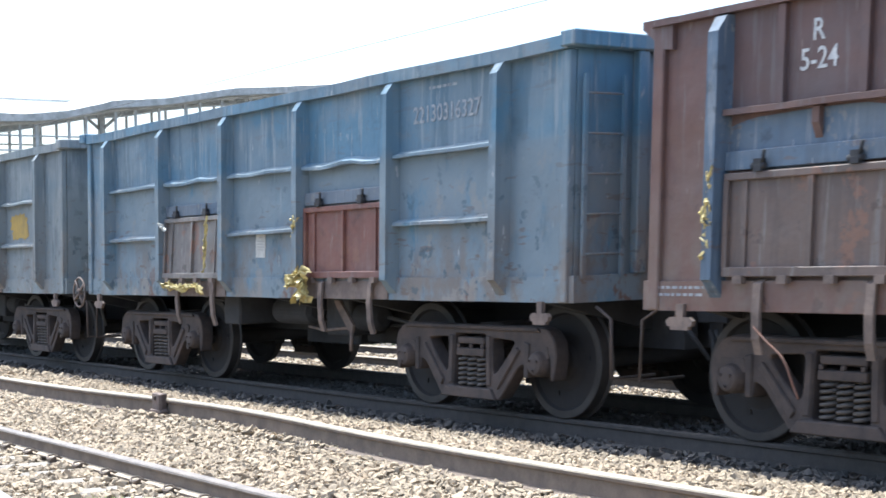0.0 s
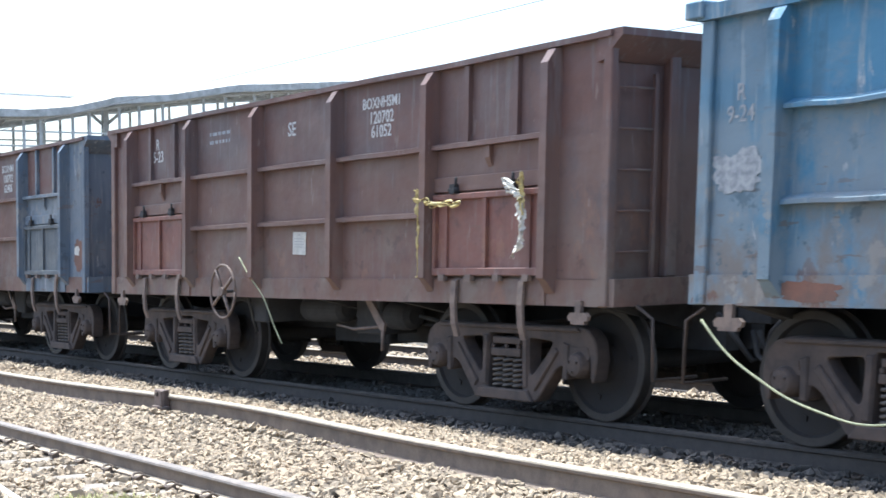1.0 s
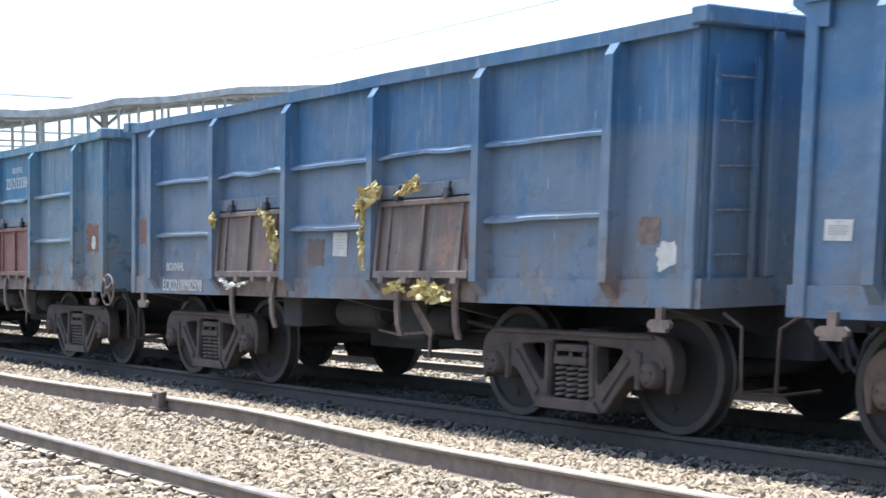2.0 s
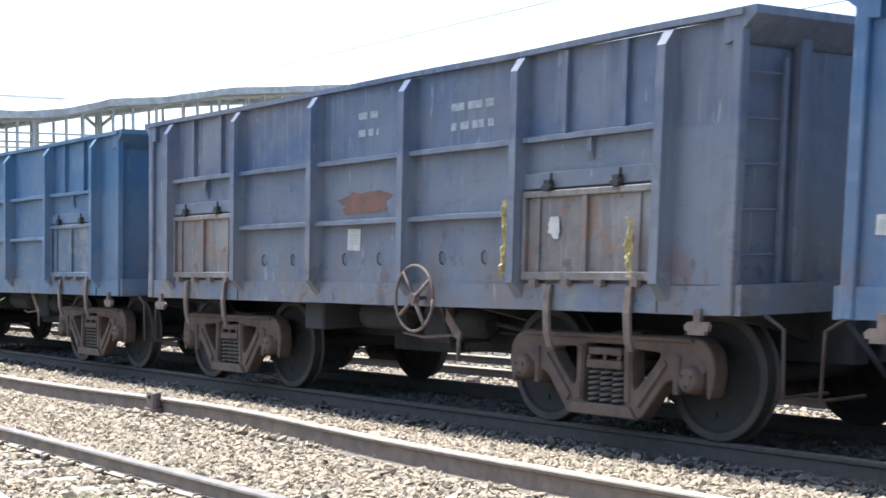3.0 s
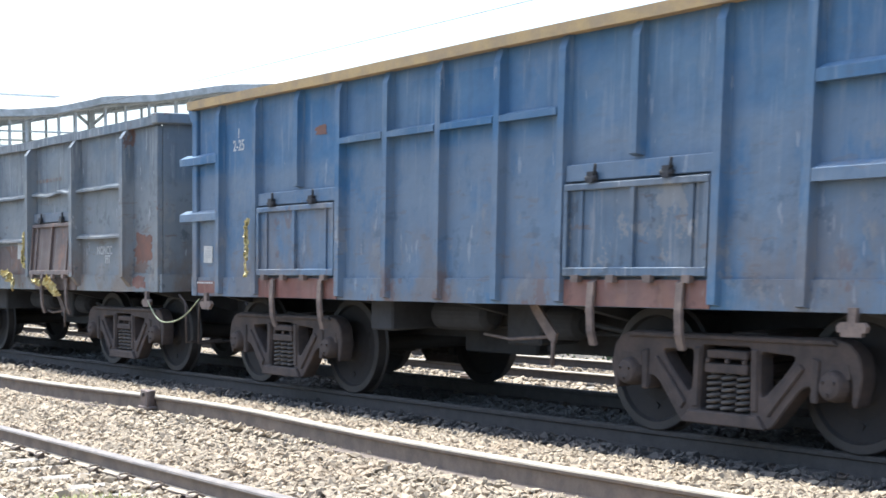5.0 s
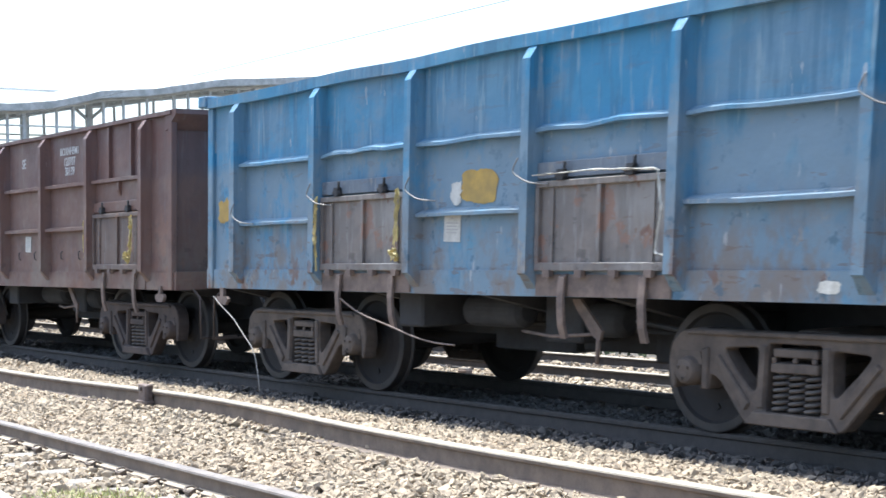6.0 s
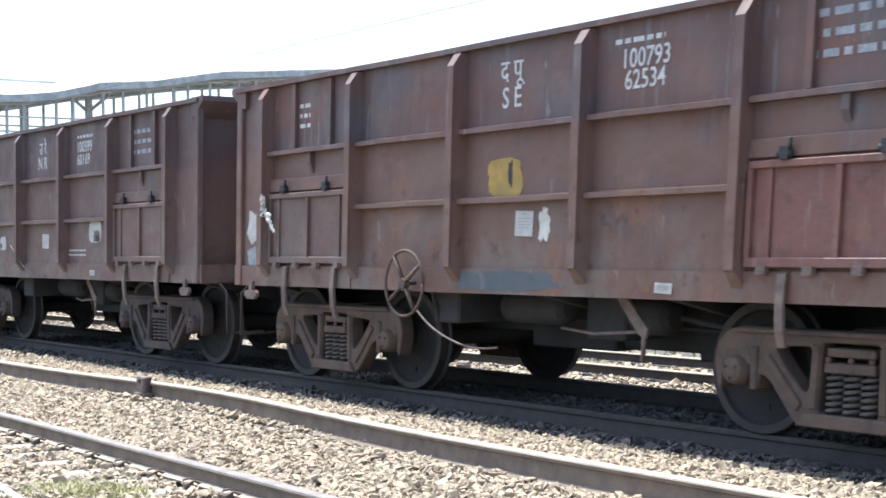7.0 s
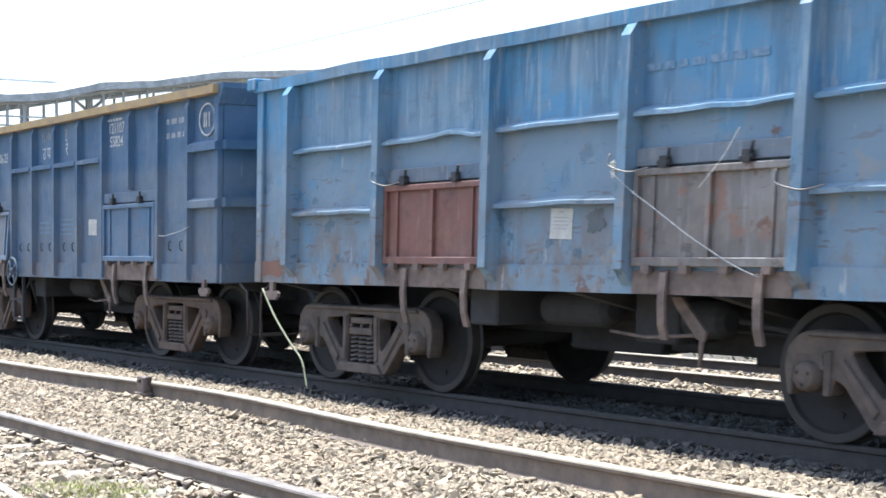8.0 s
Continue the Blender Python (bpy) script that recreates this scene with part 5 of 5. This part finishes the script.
for x, z in ((0.78, 1.95), (2.36, 2.10), (4.06, 2.08), (5.58, 2.16), (8.93, 2.50)):
    cord(w, [(x - 0.04, -1.665, z + 0.12), (x - 0.08, -1.70, z), (x + 0.10, -1.68, z - 0.10), (x + 0.28, -1.60, z - 0.12)], 0.0, WIRE, 0.007)

w = couple("B", wagon("B", coat(UMBER, 15, 0.4, 0.2, 0.6), 15, (coat(UMBER, 25, 0.5, 0.25, 0.4), coat(BROWN, 26, 0.4, 0.2, 0.4)), "dark brown open goods wagon with patched white labels"))
words(w, "उ रे", 4.68, 2.98, 0.19)
words(w, "N R", 4.67, 2.76, 0.19)
bars(w, 6.19, 3.07, 0.52, 0.10, 1, WHITE)
words(w, "100399", 6.17, 2.92, 0.16)
words(w, "60169", 6.14, 2.74, 0.16)
bars(w, 7.95, 2.88, 0.55, 0.40, 3, FADED)
bars(w, 1.40, 2.90, 0.22, 0.32, 3, FADED)
blotch(w, 3.05, 1.58, 0.34, 0.28, TAN, 46, rough=0.4)
blotch(w, 3.05, 1.58, 0.24, 0.21, PAPER, 28, skin_y(w, 3.05, 1.58) - 0.008, "torn_label", 0.25)
blotch(w, 2.98, 1.54, 0.08, 0.08, TAN, 47, skin_y(w, 3.05, 1.58) - 0.012, rough=0.9)
card(w, 4.78, 1.60, 0.28, 0.23)
blotch(w, 6.54, 1.69, 0.56, 0.36, TAN, 44, rough=0.4)
blotch(w, 6.54, 1.72, 0.40, 0.30, PAPER, 29, skin_y(w, 6.54, 1.72) - 0.008, "torn_label", 0.12)
blotch(w, 6.60, 1.65, 0.20, 0.15, TAN, 30, skin_y(w, 6.58, 1.64) - 0.012, rough=0.9)
blotch(w, 6.63, 1.63, 0.11, 0.08, UNDER, 45, skin_y(w, 6.58, 1.64) - 0.016, rough=0.9)
card(w, 6.5, 1.15, 0.18, 0.08, -1.536)
bars(w, 5.89, 1.43, 0.62, 0.13, 2, WHITE)
bars(w, 0.30, 1.32, 0.3, 0.1, 2, WHITE)
rag(w, [(0.60, 2.10), (0.62, 1.8), (0.64, 1.28)], 0.05, 54, YELLOW, 4)
rag(w, [(1.8, 2.05), (2.05, 2.10), (1.95, 1.9)], 0.03, 55, PALE)
cord(w, [(3.6, -1.6, 1.55), (4.3, -1.6, 1.15), (4.9, -1.55, 1.08)], 0.03, STRAP, 0.008)
cord(w, [(0.6, -1.5, 0.72), (1.3, -1.55, 0.6), (2.4, -1.5, 0.55)], 0.05, ROPE, 0.008)

w = couple("B", wagon("B", coat(((0.150, 0.074, 0.056), (0.105, 0.088, 0.09)), 16, 0.6, 0.5, 0.8), 16, (coat(BROWN, 27, 0.4, 0.3, 0.4), RED), "rusty brown open goods wagon with an ochre patch", steel=BOGIE_TAN, wheel=(3.32, 1.13, BOGIE_TAN)))
words(w, "द पू", 4.60, 3.01, 0.19)
words(w, "S E", 4.61, 2.77, 0.19)
bars(w, 6.09, 3.10, 0.52, 0.10, 1, WHITE)
words(w, "100793", 6.16, 2.95, 0.16)
words(w, "62534", 6.16, 2.78, 0.16)
bars(w, 7.98, 2.92, 0.60, 0.42, 3, FADED)
bars(w, 1.30, 2.89, 0.2, 0.32, 3, WHITE)
blotch(w, 4.55, 2.08, 0.46, 0.34, OCHRE, 31, rough=0.3)
blotch(w, 4.62, 2.12, 0.05, 0.20, UNDER, 43, skin_y(w, 4.62, 2.12) - 0.008)
card(w, 4.82, 1.67, 0.26, 0.24)
blotch(w, 5.07, 1.67, 0.13, 0.25, PALE, 32, name="torn_label")
blotch(w, 0.30, 1.72, 0.22, 0.34, PAPER, 33, name="torn_label")
blotch(w, 0.30, 1.38, 0.2, 0.2, FADED, 34)
card(w, 6.47, 1.14, 0.2, 0.09, -1.536)
blotch(w, 4.6, 1.17, 1.3, 0.17, DARK, 35, -1.5325)
rag(w, [(0.68, 2.05), (0.70, 1.9), (0.95, 1.65)], 0.06, 56, PALE, 4)
cord(w, [(3.3, -1.6, 1.0), (3.9, -1.62, 0.65), (4.6, -1.58, 0.58)], 0.06, STRAP, 0.010)
cord(w, [(8.6, -1.6, 1.05), (9.1, -1.62, 0.6), (9.7, -1.6, 0.55), (10.3, -1.55, 0.95)], 0.1, STRAP, 0.010)

w = couple("C", wagon("C", coat(((0.046, 0.108, 0.198), (0.066, 0.122, 0.195)), 17, 0.3, 0.1, 0.35), 17, (coat("mid", 28, 0.4, 0.1, 0.5), coat("mid", 29, 0.3, 0.0, 0.15)), "blue open goods wagon with close-set posts and a pale yellow rim", steel=BOGIE_TAN, hooks=True, coping=LINE, sole=STRAP, tilt=(4, 0), wheel=(3.22, 1.14, BLUEGREY)))
bars(w, 6.65, 3.22, 0.55, 0.08, 1, WHITE)
words(w, "121107", 6.75, 3.10, 0.15)
words(w, "55824", 6.75, 2.92, 0.15)
words(w, "06-23", 2.62, 2.92, 0.15)
words(w, "F", 1.86, 2.84, 0.1, FADED)
bars(w, 1.86, 2.95, 0.4, 0.1, 1)
words(w, "N W", 4.36, 3.13, 0.16, FADED)
words(w, "R", 5.10, 3.13, 0.16, FADED)
words(w, "उ प", 4.36, 2.90, 0.19, WHITE)
words(w, "रे", 5.10, 2.92, 0.19, WHITE)
card(w, 6.0, 1.78, 0.30, 0.24)
bars(w, 5.1, 1.80, 0.45, 0.28, 4, FAINT)
bars(w, 4.3, 1.80, 0.4, 0.22, 3, FAINT)
bars(w, 8.45, 2.98, 0.5, 0.35, 2, FADED)
card(w, 0.30, 1.75, 0.16, 0.12)
bm = bmesh.new()
tube(bm, [(9.28 + 0.19 * math.cos(a), -1.515, 3.02 + 0.19 * math.sin(a)) for a in (2 * math.pi * k / 30 for k in range(31))], 0.012, 5)
for dx, h in ((-0.07, 0.09), (-0.02, 0.09), (0.05, 0.09)):
    box(bm, 9.28 + dx - 0.01, 9.28 + dx + 0.01, -1.522, -1.512, 3.02 - h, 3.02 + h)
part("round_emblem", bm, WHITE, w)
rag(w, [(1.6, 2.12), (1.9, 2.10), (2.5, 2.14)], 0.035, 57, ROPE)
cord(w, [(8.2, -1.6, 1.64), (8.5, -1.6, 1.66), (9.0, -1.6, 1.74)], 0.02, FADED, 0.005)
cord(w, [(0.3, -1.55, 1.6), (0.9, -1.6, 1.45), (1.4, -1.58, 1.6)], 0.06, ROPE, 0.006)
part("step_frame", boxes((3.0, 3.04, -1.5, -1.46, 0.35, 1.06), (3.36, 3.40, -1.5, -1.46, 0.35, 1.06), (3.04, 3.36, -1.5, -1.46, 0.38, 0.42), (3.04, 3.36, -1.5, -1.46, 0.68, 0.72)), UNDER, w)

w = couple("A", wagon("A", coat("sky", 18, 0.4, 0.42, 1.0), 18, (RED, GREY), "light blue goods wagon with one red and one grey door", steel=BOGIE_GREY))
card(w, 4.81, 1.66, 0.30, 0.28)
bars(w, 6.3, 2.86, 1.2, 0.15, 1, FAINT)
blotch(w, 0.30, 1.25, 0.5, 0.16, ORANGE, 36, -1.5325)
# flat dark patch in place of a small bracket box
blotch(w, 5.2, 1.68, 0.18, 0.18, DARK, 37)
cord(w, [(5.52, -1.68, 2.06), (6.0, -1.64, 1.74), (6.5, -1.62, 1.44), (6.95, -1.61, 1.24)], 0.02, FADED, 0.004)
cord(w, [(6.35, -1.6, 1.9), (6.6, -1.63, 2.12), (6.72, -1.62, 2.32)], 0.0, PALE, 0.003)
rag(w, [(5.5, 2.12), (5.56, 2.04)], 0.05, 58, PALE, 2)
cord(w, [(0.15, -1.55, 1.02), (0.6, -1.62, 0.60), (1.1, -1.66, 0.30), (1.25, -1.70, 0.0)], 0.03, ROPE, 0.010)

for x, z in ((2.36, 2.12), (5.55, 2.10), (7.15, 1.9)):
    cord(w, [(x - 0.05, -1.67, z + 0.1), (x - 0.05, -1.70, z), (x + 0.15, -1.66, z - 0.06), (x + 0.3, -1.60, z - 0.02)], 0.0, WIRE, 0.007)

for kind, w in TRAIN:
    refit_body(w, kind)

# ---- loose stone, last of the setting ----
scatter_stones("ballast_stones", "loose pale crushed stone ballast between the rails", STONE,
               [(-19, -3, -6.9, -1.42, 930, 0.0212), (-38, -19, -5.6, -1.42, 150, 0.036), (-24, -8, 1.45, 3.6, 330, 0.031), (-30, -10, 3.6, 9.0, 120, 0.036), (-46, -24, 1.45, 9.0, 45, 0.045),
                (-3, 12, -6.9, -1.42, 110, 0.04), (-14, 10, -9.5, -6.9, 70, 0.03), (-14, 10, -13.0, -9.5, 25, 0.03), (-8, 12, 1.45, 9.0, 45, 0.045)], 4)
scatter_stones("oily_ballast", "oily crushed stone under the train, its shade put into the colour", OILY_SHADE, [(-20, -4, -1.5, 1.5, 240, 0.027), (-38, -20, -1.5, 1.5, 70, 0.038), (-4, 12, -1.5, 1.5, 70, 0.038)], 5)



def motions():
    """The train rolls past at an even speed; every wheelset turns with it."""
    speed, start = 20.9784, -29.9017
    times = [0.5 * i for i in range(17)]
    x = start
    for kind, wagon_ob in TRAIN:
        walk(wagon_ob, [(t, pose(x - speed * t, 0, 0)) for t in times])
        x += PITCH[kind]
    step = math.degrees(speed / 0.5 / FPS)
    turns = [(i / FPS, pose(0, 0, 0, 0, -step * i, 0)) for i in range(8 * FPS + 1)]
    for ws, at in SPINNING:
        walk(ws, [(t, Matrix.Translation((at, 0, 0.5)) @ m) for t, m in turns])


motions()
